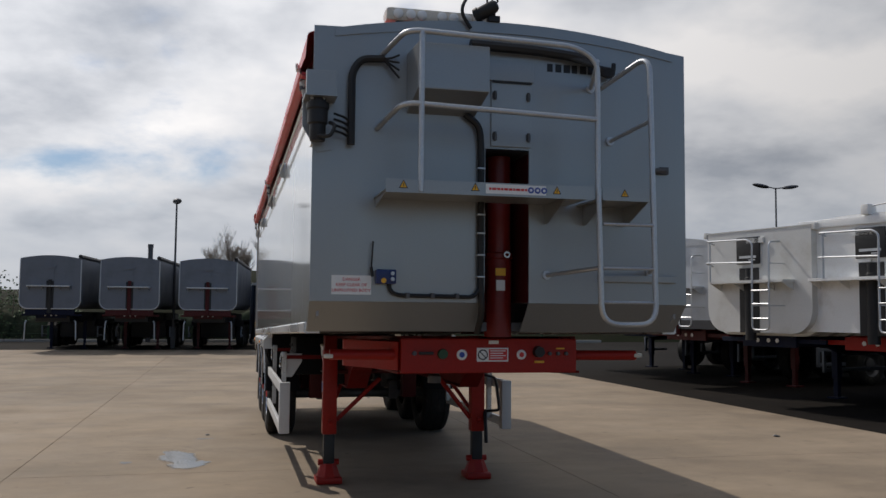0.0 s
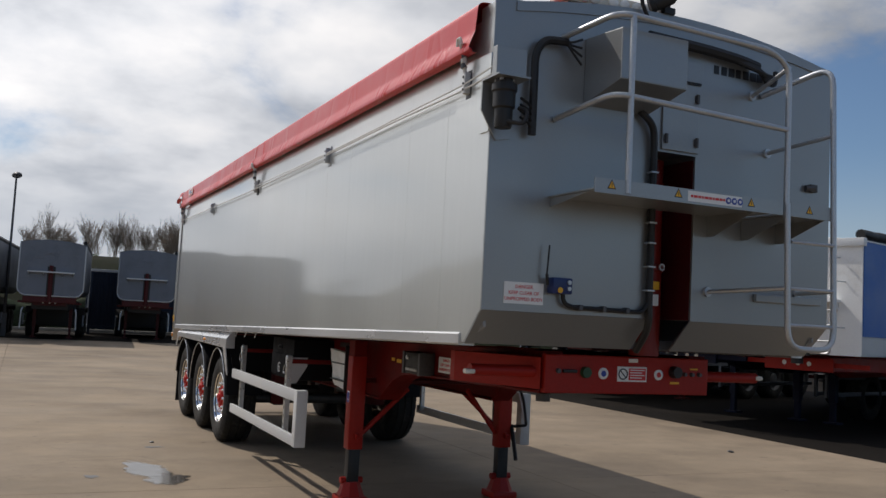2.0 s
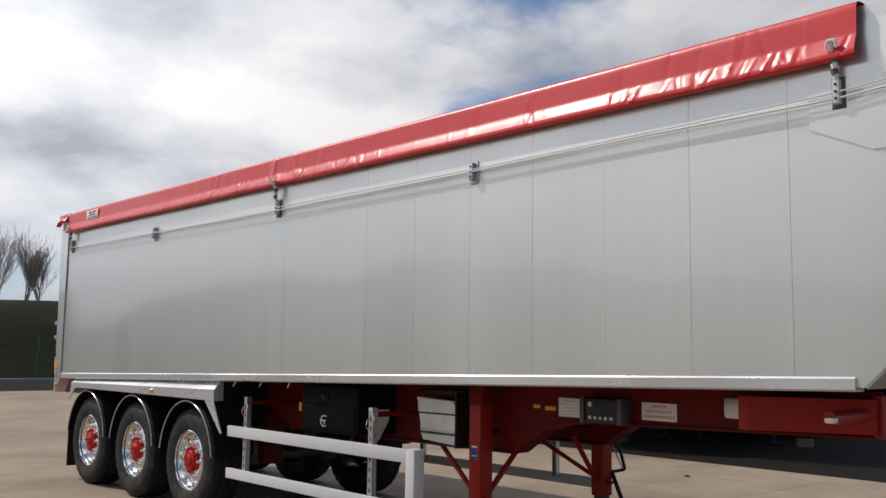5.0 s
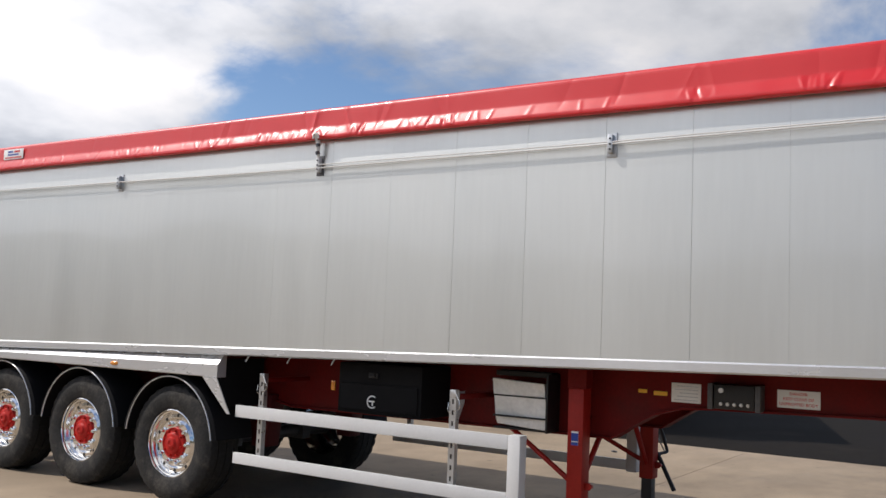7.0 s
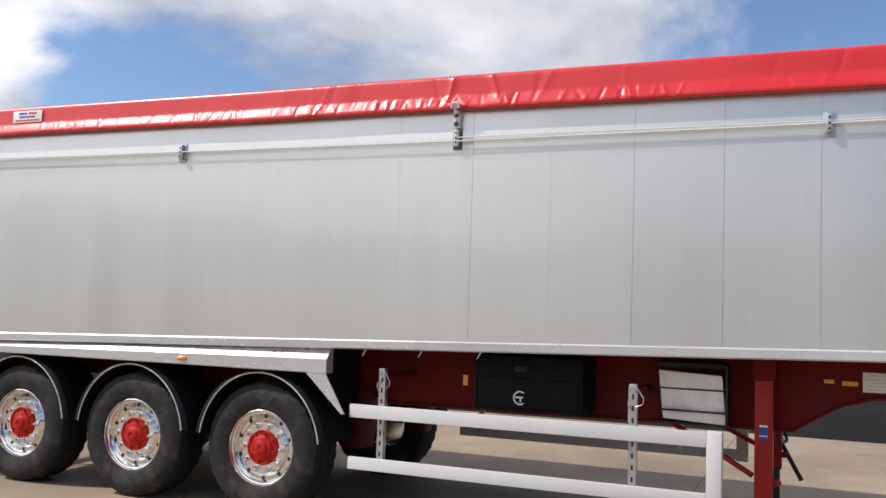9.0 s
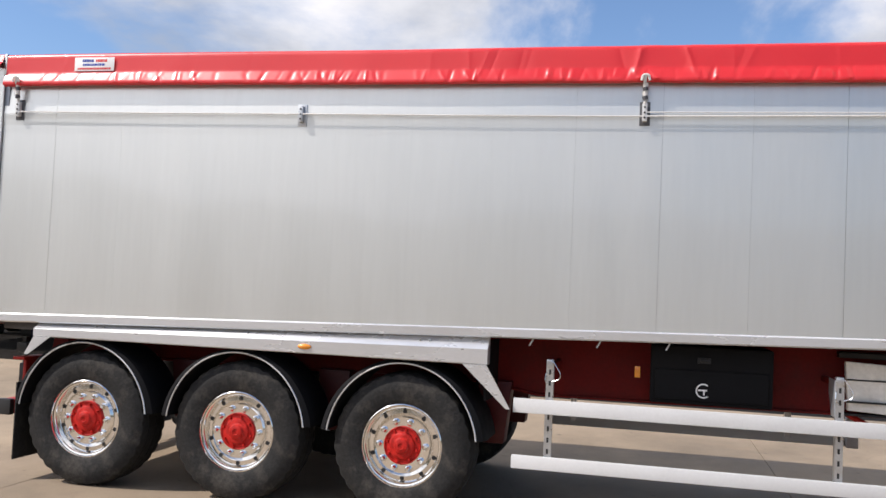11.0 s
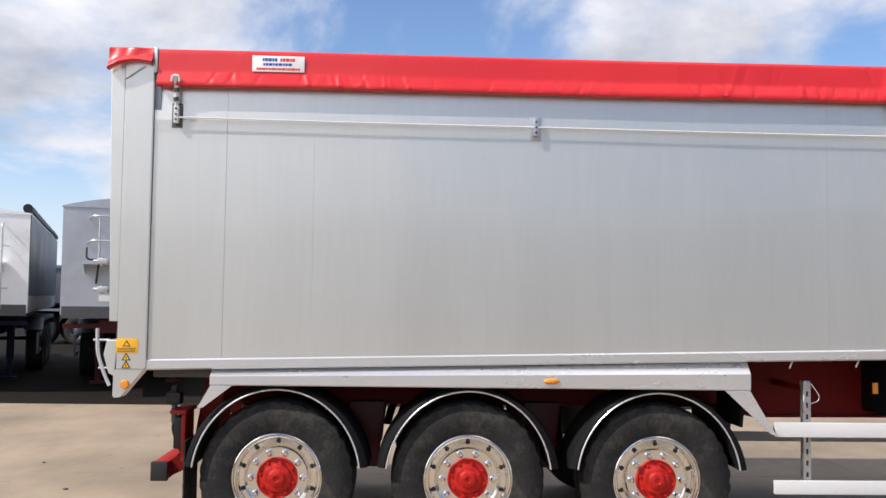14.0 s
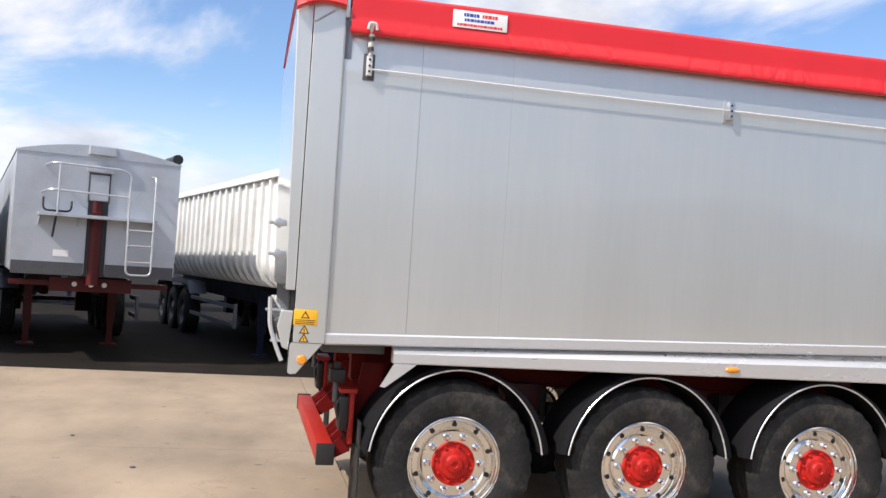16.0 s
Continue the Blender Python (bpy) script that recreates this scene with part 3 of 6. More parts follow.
    part("handle", bm, ALU, gate, "bent tube tailgate handle")
    for z, y1 in ((1.458, 10.97), (1.27, 10.93)):
        bm = B(); tube(bm, [(-1.25, 10.86, z), (-1.25, y1, z)], 0.008, 8)
        part("handle_pin", bm, ZINC, gate)
    bm = B()
    tube(bm, rounded([(-1.308, 10.80, 3.235), (-1.31, 10.775, 3.245), (-1.31, 10.665, 3.325)], 0.02), 0.005, 6)
    part("grab_wire", bm, GALV, t)


def build_tarp():
    t = trailer
    prof = [(-1.275, 3.455), (-1.300, 3.4505), (-1.314, 3.441), (-1.320, 3.425), (-1.324, 3.37), (-1.329, 3.300), (-1.331, 3.288), (-1.341, 3.268), (-1.352, 3.243), (-1.361, 3.220), (-1.366, 3.206), (-1.363, 3.192), (-1.348, 3.184), (-1.322, 3.184), (-1.303, 3.194)]
    fine = []
    for (x0, z0), (x1, z1) in zip(prof, prof[1:]):
        q = max(1, round(math.hypot(x1 - x0, z1 - z0) / 0.016))
        fine += [(x0 + (x1 - x0) * k / q, z0 + (z1 - z0) * k / q) for k in range(q)]
    prof = fine + [prof[-1]]
    rnd = random.Random(11)
    # long folds down the face, and short pleats on the rolled lip
    folds = [(5.16, 0.35, 0.011, 0.020), (5.50, -0.22, 0.012, 0.028), (5.62, 0.3, -0.005, 0.02)] + [(rnd.uniform(0.3, 10.4), rnd.uniform(-0.5, 0.5), rnd.choice((-1, 1)) * rnd.uniform(0.0012, 0.0036), rnd.uniform(0.012, 0.03)) for _ in range(30)]
    pleats = [(rnd.uniform(0.3, 10.4), rnd.uniform(-0.6, 0.6), rnd.choice((-1, 1)) * rnd.uniform(0.001, 0.0035), rnd.uniform(0.009, 0.02)) for _ in range(85)]
    pleats += [(rnd.gauss(c, 0.32), rnd.uniform(-0.8, 0.8), rnd.choice((-1, 1)) * rnd.uniform(0.002, 0.006), rnd.uniform(0.008, 0.016)) for c in (0.7, 1.4, 4.5, 5.4, 5.5, 6.3, 7.4, 9.4) for _ in range(8)]

    def sheet(y0, y1, n, side, seed, lift=0.0, short=False):
        bm = B()
        rows = []
        for j in range(n + 1):
            y = y0 + (y1 - y0) * j / n
            pull = math.exp(-((y - 5.43) / 0.12) ** 2) + 0.6 * math.exp(-((y - 5.12) / 0.07) ** 2)
            near_f = [f for f in folds if abs(y - f[0]) < 0.2]
            near_p = [f for f in pleats if abs(y - f[0]) < 0.12]
            row = []
            for k, (x, z) in enumerate(prof):
                a = k / (len(prof) - 1)
                w = 0.0028 * noise.noise(Vector((y * 0.8, z * 2, seed))) + 0.0009 * noise.noise(Vector((y * 6, z * 9, seed + 5)))
                face = min(1.0, max(0.0, (3.45 - z) / 0.03)) * min(1.0, max(0.0, (z - 3.215) / 0.05))
                lip = min(1.0, max(0.0, (3.292 - z) / 0.012)) * min(1.0, max(0.0, (z - 3.188) / 0.02))
                w += face * sum(f[2] * math.exp(-abs(y - f[0] - f[1] * (z - 3.36)) / f[3]) for f in near_f)
                w += lip * sum(f[2] * math.exp(-((y - f[0] - f[1] * (z - 3.25)) / f[3]) ** 2) for f in near_p)
                dz = 0.005 * noise.noise(Vector((y * 0.9, 0.3, seed))) + 0.008 * pull * (0.4 + 0.6 * a)
                if short:
                    u = (y - y0) / (y1 - y0)
                    z = 3.455 - (3.455 - z) * (0.36 + 0.26 * u ** 3 + 0.10 * (1 - u) ** 4)
                    w += 0.014 * noise.noise(Vector((y * 14, z * 10, seed)))
                amp = 0.35 if k in (0, len(prof) - 1) else 1.0
                row.append(bm.verts.new((x, y, z)))
                row[-1].co.x = (x - w * amp) if side < 0 else -(x - w * amp) - 0.035
                row[-1].co.z = z + dz + lift + (-0.0008 + 0.0034 * a) * min(0.0, y - 9.0) - (1 - a) * 0.006 * math.sin(math.pi * min(1.0, y / 10.6))
            rows.append(row)
        # roof part
        m = 10
        for j, row in enumerate(rows):
            y = row[0].co.y
            if side < 0:
                z1 = row[0].co.z
                for k in range(1, m + 1):
                    x = -1.275 + 2.475 * k / m
                    z = z1 + arc_top(x, 3.455, 3.51) - arc_top(-1.275, 3.455, 3.51) + 0.006 * noise.noise(Vector((x * 3, y * 1.5, seed))) * min(1.0, k / 3)
                    row.insert(0, bm.verts.new((x, y, z)))
        for a, b in zip(rows, rows[1:]):
            for k in range(len(a) - 1):
                bm.faces.new((a[k], a[k + 1], b[k + 1], b[k]))
        bmesh.ops.recalc_face_normals(bm, faces=bm.faces)
        return bm
    cover = part("sheet_cover", sheet(0.16, 10.57, 1150, -1, 1.0), TARP, t, "creased glossy red roll-over sheet")
    part("sheet_edge", sheet(0.16, 10.57, 120, 1, 4.0), TARP, cover)
    part("rear_flap", sheet(10.606, 10.905, 30, -1, 7.0, 0.0, True), TARP, t, "short red sheet flap over the rear frame")
    bm = B(); tube(bm, [(-1.338, 0.2, 3.184), (-1.338, 9.0, 3.206), (-1.338, 10.575, 3.206)], 0.015, 10)
    part("sheet_tube", bm, TARP, cover)
    # sewn fold line and end hem
    bm = B(); box(bm, -1.318, -1.27, 10.578, 10.604, 3.28, 3.455, 0.006)
    part("roof_bracket", bm, SILVER, t, "white painted roof bracket")
    bm = B(); box(bm, -1.2935, -1.270, 10.553, 10.597, 3.03, 3.27)
    part("patch_plate", bm, OLD_SILVER, t, smooth=False)
    # supplier's label: plain bars
    bm = B(); box(bm, -1.3365, -1.3345, 9.58, 9.935, 3.30, 3.41, 0.0008)
    lab = part("label", bm, SIGN, t, "white supplier label with red and blue bars")
    for mat_, y0, y1, z0, z1, nm in ((INK_BLUE, 9.755, 9.865, 3.372, 3.394, "blue_bar"), (INK_RED, 9.64, 9.745, 3.372, 3.394, "red_bar"), (INK_BLUE, 9.65, 9.86, 3.342, 3.360, "blue_bar"), (INK_RED, 9.61, 9.905, 3.311, 3.327, "red_bar")):
        bm = B()
        y = y1
        k = 0
        while y > y0 + 0.012:
            wd = 0.012 + 0.006 * ((k * 7) % 3)
            box(bm, -1.3375, -1.3366, max(y0, y - wd), y, z0, z1)
            y -= wd + 0.004
            k += 1
        part(nm, bm, mat_, lab, smooth=False)


def clamp(y, tall, up=0.0):
    """Bracket that guides the sheet cord; the tall ones carry a strap up to the sheet."""
    bm = B()
    box(bm, -1.2995, -1.276, y - 0.036, y + 0.036, 2.87, 3.035, 0.002)
    br = part("cord_bracket", bm, DARK_STEEL if tall else ZINC, trailer, "plate cord bracket")
    bm = B()
    box(bm, -1.336, -1.297, y - 0.016, y + 0.018, 2.895, 3.02, 0.004)
    pu = part("pulley_block", bm, WHITE_PAINT if tall else ZINC, br)
    for dz in (-0.045, -0.01, 0.028):
        bm = B(); tube(bm, [(-1.341, y + 0.001, 2.965 + dz), (-1.33, y + 0.001, 2.965 + dz)], 0.0075, 8)
        part("pin", bm, BLACK, pu)
    br.location.z = up
    if tall:
        bm = B()
        tube(bm, rounded([(-1.33, y, 3.02), (-1.338, y - 0.006, 3.07), (-1.332, y + 0.006, 3.12), (-1.36, y + 0.006, 3.17), (-1.37, y, 3.205)], 0.02), 0.012, 8)
        st = part("strap", bm, ROPE, br, "grey rubber strap with metal clips")
        bm = B(); tube(bm, rounded([(-1.372, y - 0.028, 3.17), (-1.378, y - 0.02, 3.21), (-1.378, y + 0.02, 3.21), (-1.372, y + 0.028, 3.17)], 0.015), 0.009, 6)
        part("loop", bm, ROPE, st)
        for z, mt_ in ((3.055, DARK_STEEL), (3.085, ROPE), (3.12, DARK_STEEL), (3.145, ROPE)):
            bm = B(); tube(bm, [(-1.338, y - 0.002, z - 0.012), (-1.341, y + 0.003, z + 0.012)], 0.019, 8)
            part("clip", bm, mt_, st)


def build_cord():
    for y, tall, up in ((0.27, True, 0.05), (2.89, False, 0.0), (5.45, True, 0.015), (7.98, False, 0.0), (10.44, True, 0.04)):
        clamp(y, tall, up)
    bm = B()
    for r, pts in ((0.0045, [(-0.12, 3.039), (0.27, 2.998), (1.3, 2.986), (2.89, 2.970), (4.0, 2.971), (5.45, 2.973)]),
                   (0.0055, [(-0.12, 2.998), (0.27, 2.966), (1.3, 2.972), (2.89, 2.955), (4.0, 2.950), (5.45, 2.945), (6.7, 2.948), (7.98, 2.957), (9.15, 2.962), (10.44, 2.974)])):
        tube(bm, rounded([(-1.331 if y > 0 else -1.316, y, z) for y, z in pts], 0.3, 5), r, 6)
    part("cord", bm, ROPE, trailer, "white sheet-pull cord")


bm = B(); lathe(bm, [(0.0, -0.0045), (0.0165, -0.0045), (0.0185, 0.0), (0.0185, 0.012)], (0, 0, 0), "x", 12)
HOLE = finish(bm, "hand_hole", BLACK, True)
bm = B(); lathe(bm, [(0.0, -0.042), (0.010, -0.042), (0.0165, -0.034), (0.0185, -0.012), (0.027, -0.007), (0.027, 0.002)], (0, 0, 0), "x", 10)
NUT = finish(bm, "wheel_nut", CHROME, True)


def wheel_at(x, y, side):
    """side -1: the camera's side."""
    z = 0.53
    seg = 96
    bm = B()
    prof = [(0.292, -0.160), (0.305, -0.172), (0.33, -0.180), (0.38, -0.190), (0.42, -0.192), (0.455, -0.188), (0.49, -0.176), (0.515, -0.165), (0.527, -0.140), (0.53, -0.10), (0.517, -0.098), (0.517, -0.088), (0.53, -0.086), (0.532, -0.006), (0.519, -0.004), (0.519, 0.004), (0.532, 0.006), (0.53, 0.086), (0.517, 0.088), (0.517, 0.098), (0.53, 0.10), (0.527, 0.140), (0.515, 0.165), (0.49, 0.176), (0.455, 0.188), (0.40, 0.192), (0.33, 0.178), (0.295, 0.165)]
    lathe(bm, prof, (0, 0, 0), "x", seg, closed=True)
    for v in bm.verts:
        r = math.hypot(v.co.y, v.co.z)
        k = int(round(math.atan2(v.co.z, v.co.y) / (2 * math.pi) * seg)) % seg
        if r > 0.485 and abs(v.co.x) > 0.12 and k % 3 == 0:
            f = (r - 0.011) / r
            v.co.y *= f; v.co.z *= f
    w = part("wheel", bm, RUBBER, trailer, "large dusty black wide single tyre on a polished rim")
    w.matrix_basis = pose(x, y, z, 0, 0, 0 if side < 0 else 180)
    bm = B()
    lathe(bm, [(0.29, 0.16), (0.29, -0.13), (0.294, -0.165), (0.300, -0.176), (0.306, -0.172), (0.302, -0.160), (0.292, -0.152), (0.281, -0.150), (0.272, -0.138), (0.268, -0.112), (0.262, -0.106), (0.232, -0.108), (0.222, -0.118), (0.214, -0.124), (0.205, -0.132), (0.15, -0.132), (0.0, -0.13)], (0, 0, 0), "x", 72)
    rim = part("rim", bm, CHROME, w, "polished alloy rim")
    for k in range(10):
        for nm, me, r, a in (("hand_hole", HOLE, 0.245, k + 0.5), ("wheel_nut", NUT, 0.176, k)):
            a *= 2 * math.pi / 10
            o = new(nm, me)
            o.parent = rim
            o.location = (-0.1036 if nm == "hand_hole" else -0.132, r * math.cos(a), r * math.sin(a))
    bm = B()
    lathe(bm, [(0.0, -0.184), (0.018, -0.184), (0.022, -0.189), (0.034, -0.188), (0.050, -0.182), (0.056, -0.170), (0.068, -0.164), (0.082, -0.166), (0.094, -0.160), (0.099, -0.148), (0.112, -0.143), (0.127, -0.144), (0.133, -0.151), (0.140, -0.149), (0.142, -0.13)], (0, 0, 0), "x", 40)
    for v in bm.verts:
        v.co.x += 0.004 * noise.noise(Vector((v.co.y * 22, v.co.z * 22, y)))
    hub = part("hub", bm, RED_HUB, rim, "red painted hub")
    for k in range(8):
        a = 2 * math.pi * (k + 0.3) / 8
        bm = B(); lathe(bm, [(0.0, -0.166), (0.009, -0.166), (0.011, -0.142)], (0, 0.116 * math.cos(a), 0.116 * math.sin(a)), "x", 6)
        part("hub_bolt", bm, RED_HUB, rim)


def mudguard(y, side):
    bm = B()
    cs = [(-0.84, 0.0), (-1.27, 0.0), (-1.282, 0.02), (-1.265, 0.055), (-1.20, 0.07), (-0.84, 0.07)]
    n = 40
    rings = []
    for i in range(n + 1):
        a = radians(8 + 164 * i / n)
        rings.append([bm.verts.new((-side * x, y + (0.565 + d) * math.cos(a), 0.53 + (0.605 + d * 0.4) * math.sin(a))) for x, d in cs])
    fs = [bm.faces.new(rings[0]), bm.faces.new(rings[-1][::-1])]
    for p, q in zip(rings, rings[1:]):
        for k in range(len(cs)):
            j = (k + 1) % len(cs)
            fs.append(bm.faces.new((p[k], p[j], q[j], q[k])))
    bmesh.ops.recalc_face_normals(bm, faces=fs)
    g = part("mudguard", bm, PLASTIC, trailer, "black plastic wheel arch with a bright trim")
    bm = B()
    tube(bm, [(side * 1.283, y + 0.567 * math.cos(a), 0.53 + 0.607 * math.sin(a)) for a in [radians(8 + 164 * i / 48) for i in range(49)]], 0.0062, 6)
    part("trim", bm, ALU, g)


def build_running_gear():
    t = trailer
    for y in HUBS:
        wheel_at(-1.055, y, -1)
        wheel_at(1.055, y, 1)
        mudguard(y, -1)
        mudguard(y, 1)
        bm = B()
        tube(bm, [(-0.95, y, 0.53), (0.95, y, 0.53)], 0.065, 14)
        for sx in (-0.5, 0.5):
            box(bm, sx - 0.06, sx + 0.06, y - 0.12, y + 0.12, 0.45, 0.7, 0.01)
            tube(bm, [(sx, y + 0.25, 0.6), (sx, y + 0.25, 0.95)], 0.12, 14)
        part("axle", bm, DARK_STEEL, t, "dark steel axle beam")
        for sx in (-0.62, 0.62):
            bm = B()
            prism(bm, [(y - 0.72, 1.0), (y - 0.45, 1.0), (y - 0.5, 0.52), (y - 0.67, 0.52)], "x", sx - 0.09, sx + 0.09, bev=0.008)
            part("suspension_hanger", bm, RED_SHADED, t, "suspension hanger in red darkened for shade")
    for sx in (-1, 1):
        # silver valance above the wheels
        bm = B()
        pr = []
        for y, top in ((6.48, 1.358), (10.17, 1.269)):
            h = (top - 1.165)
            pr.append([bm.verts.new((sx * x, y, z)) for x, z in ((1.21, top), (1.243, top), (1.316, top - 0.42 * h), (1.316, 1.172), (1.31, 1.165), (1.21, 1.165))])
        n = 6
        fs = [bm.faces.new(pr[0]), bm.faces.new(pr[1][::-1])]
        for k in range(n):
            fs.append(bm.faces.new((pr[0][k], pr[1][k], pr[1][(k + 1) % n], pr[0][(k + 1) % n])))
        bmesh.ops.recalc_face_normals(bm, faces=fs)
        xa, xb = sorted((sx * 1.306, sx * 1.315))
        prism(bm, [(6.66, 1.164), (6.485, 1.164), (6.305, 0.865), (6.335, 0.865)], "x", xa, xb)
        prism(bm, [(10.165, 1.164), (10.02, 1.164), (10.215, 1.015), (10.245, 1.02)], "x", xa, xb)
        val = part("valance", bm, ALU, t, "bright aluminium valance over the wheels", smooth=False)
        if sx < 0:
            bm = B()
            vs = bmesh.ops.create_uvsphere(bm, u_segments=20, v_segments=12, radius=1.0)["verts"]
            bmesh.ops.transform(bm, matrix=Matrix.Translation((-1.318, 7.86, 1.216)) @ Matrix.Diagonal((0.018, 0.054, 0.021, 1)), verts=vs)
            part("marker_lamp", bm, AMBER, val, "small amber marker lamp")
            for y in (6.95, 8.3, 9.6):
                for dy in (-0.035, 0.035):
                    tp = 1.358 - 0.0241 * (y + dy - 6.48)
                    bm = B(); lathe(bm, [(0.0, -0.009), (0.009, -0.008), (0.012, 0.0), (0.012, 0.012)], (-1.277, y + dy, tp - 0.19 * (tp - 1.165)), "x", 8)
                    part("rivet", bm, ZINC, val)
        # black end plates
        bm = B()
        prism(bm, [(sx * 0.72, 0.9), (sx * 1.2, 0.9), (sx * 1.262, 1.16), (sx * 1.2, 1.325), (sx * 0.72, 1.325)], "y", 6.495, 6.515)
        part("end_plate", bm, PLASTIC, t, smooth=False)
        bm = B(); box(bm, sx * 1.25 if sx < 0 else 0.86, -0.86 if sx < 0 else 1.25, 10.335, 10.345, 0.16, 0.78)
        part("mudflap", bm, RUBBER, t, "black rubber mudflap", smooth=False)


def build_chassis():
    t = trailer
    for sx in (-1, 1):
        xa, xb = sorted((sx * 0.49, sx * 0.62))
        arch = [(2.35, 1.205), (2.6, 1.19), (2.8, 1.13), (2.97, 1.03), (3.11, 0.935)]
        low = [(0.43, 1.25)] + arch + [(6.2, 0.915), (6.6, 0.99), (10.35, 0.99)]
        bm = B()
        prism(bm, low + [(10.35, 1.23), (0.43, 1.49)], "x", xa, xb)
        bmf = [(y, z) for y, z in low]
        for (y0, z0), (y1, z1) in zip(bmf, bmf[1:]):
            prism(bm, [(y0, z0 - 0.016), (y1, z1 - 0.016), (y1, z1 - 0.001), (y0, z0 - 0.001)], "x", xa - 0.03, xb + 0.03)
        # the beam's colour carries the shade of the overhanging body
        part("chassis_beam", bm, RED_UNDERBODY_SHADE, t, "deep red chassis beam darkened for shade under the body", smooth=False)
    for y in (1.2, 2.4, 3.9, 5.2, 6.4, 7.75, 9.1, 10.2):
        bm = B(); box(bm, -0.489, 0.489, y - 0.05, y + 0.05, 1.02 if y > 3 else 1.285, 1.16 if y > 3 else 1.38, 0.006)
        part("cross_member", bm, RED_UNDERBODY_SHADE, t, smooth=False)
    bm = B(); box(bm, -0.6, 0.6, 0.45, 2.3, 1.25, 1.28, 0.004)
    part("rubbing_plate", bm, RED_SHADED, t, smooth=False)
    # front plate with its connectors
    bm = B()
    box(bm, -0.64, 0.61, 0.38, 0.43, 1.24, 1.475, 0.008)
    prism(bm, [(-0.64, 0.43), (-0.66, 0.40), (-0.95, 1.0), (-0.95, 1.06), (-0.55, 1.06)], "z", 1.26, 1.45)
    plate = part("front_plate", bm, RED, t, "red front connector plate", smooth=False)
    bm = B()
    tube(bm, [(-1.11, 0.46, 1.365), (1.09, 0.46, 1.355)], 0.036, 12)
    part("marker_bar", bm, RED, t, "red cross tube with end marker lamps")
    for x, nm in ((-1.12, -1), (1.1, 1)):
        bm = B(); box(bm, x - 0.032, x + 0.032, 0.42, 0.47, 1.34, 1.37, 0.012)
        part("marker_lamp", bm, CLEAR, t, "pale end marker lamp")
    def disc(x, z, r, mat_, nm, lab="", y=0.379, d=0.006):
        b_ = B(); lathe(b_, [(0.0, -d), (r * 0.9, -d), (r, -d * 0.6), (r, 0.004)], (x, y, z), "y", 24)
        return part(nm, b_, mat_, plate, lab)
    disc(-0.22, 1.365, 0.036, SIGN, "round_sticker", "white round sticker"); disc(-0.22, 1.365, 0.02, INK_BLUE, "sticker_mark", d=0.0075)
    disc(0.205, 1.365, 0.034, SIGN, "round_sticker", "white round sticker"); disc(0.205, 1.365, 0.018, INK_RED, "sticker_mark", d=0.0075)
    bm = B(); box(bm, -0.115, 0.11, 0.3745, 0.3805, 1.318, 1.412, 0.002)
    st = part("warning_sticker", bm, SIGN, plate, "white and red warning sticker")
    bm = B(); box(bm, -0.03, 0.10, 0.3725, 0.3743, 1.328, 1.402)
    part("red_field", bm, INK_RED, st, smooth=False)
    bm = B()
    for k in range(4):
        box(bm, -0.02, 0.09 - 0.02 * (k % 2), 0.3715, 0.3724, 1.388 - 0.016 * k, 1.394 - 0.016 * k)
    part("text_bar", bm, SIGN, st, smooth=False)
    bm = B(); lathe(bm, [(0.036, 0.0), (0.036, -0.002), (0.028, -0.002), (0.028, 0.0)], (-0.073, 0.3745, 1.365), "y", 24, closed=True)
    b2 = bmesh.ops.create_cube(bm, size=1.0)["verts"]
    bmesh.ops.transform(bm, matrix=pose(-0.073, 0.3735, 1.365, 0, 45, 0) @ Matrix.Diagonal((0.062, 0.002, 0.007, 1)), verts=b2)
    part("prohibition_mark", bm, INK_BLACK, st)
    bm = B(); box(bm, -0.03, 0.04, 0.3755, 0.3805, 1.438, 1.462, 0.001)
    part("small_label", bm, SIGN, plate, smooth=False)
    bm = B()
    lathe(bm, [(0.0, -0.03), (0.032, -0.03), (0.036, 0.0)], (-0.355, 0.38, 1.37), "y", 16)
    part("green_coupling", bm, GREEN_POST, plate)
    bm = B()
    lathe(bm, [(0.0, -0.05), (0.036, -0.05), (0.04, -0.01), (0.04, 0.0)], (0.325, 0.38, 1.385), "y", 18)
    part("electric_coupling", bm, BLACK, plate, "black electric coupling")
    bm = B(); box(bm, -0.52, -0.42, 0.36, 0.38, 1.365, 1.385, 0.004)
    part("coupling_handle", bm, BLACK, plate)
    for x in (0.41, 0.47, 0.53):
        bm = B(); lathe(bm, [(0.0, -0.025), (0.012, -0.025), (0.014, 0.0)], (x, 0.38, 1.372), "y", 10)
        part("air_coupling", bm, DARK_STEEL, plate, "small dark air coupling")
    bm = B(); lathe(bm, [(0.0, -0.02), (0.014, -0.02), (0.016, 0.0)], (-0.55, 0.38, 1.375), "y", 12)
    part("knob", bm, DARK_STEEL, plate)
    for dims in ((0.30, 0.37, 1.308, 1.322), (0.46, 0.52, 1.402, 1.412)):
        bm = B(); box(bm, dims[0], dims[1], 0.375, 0.38, dims[2], dims[3])
        part("yellow_tag", bm, YELLOW, plate, smooth=False)
    bm = B()
    lathe(bm, [(0.0, 0.0), (0.05, 0.0), (0.05, 0.05), (0.03, 0.07), (0.03, 0.1)], (-0.27, 1.0, 1.13), "z", 16)
    part("king_pin", bm, DARK_STEEL, t)


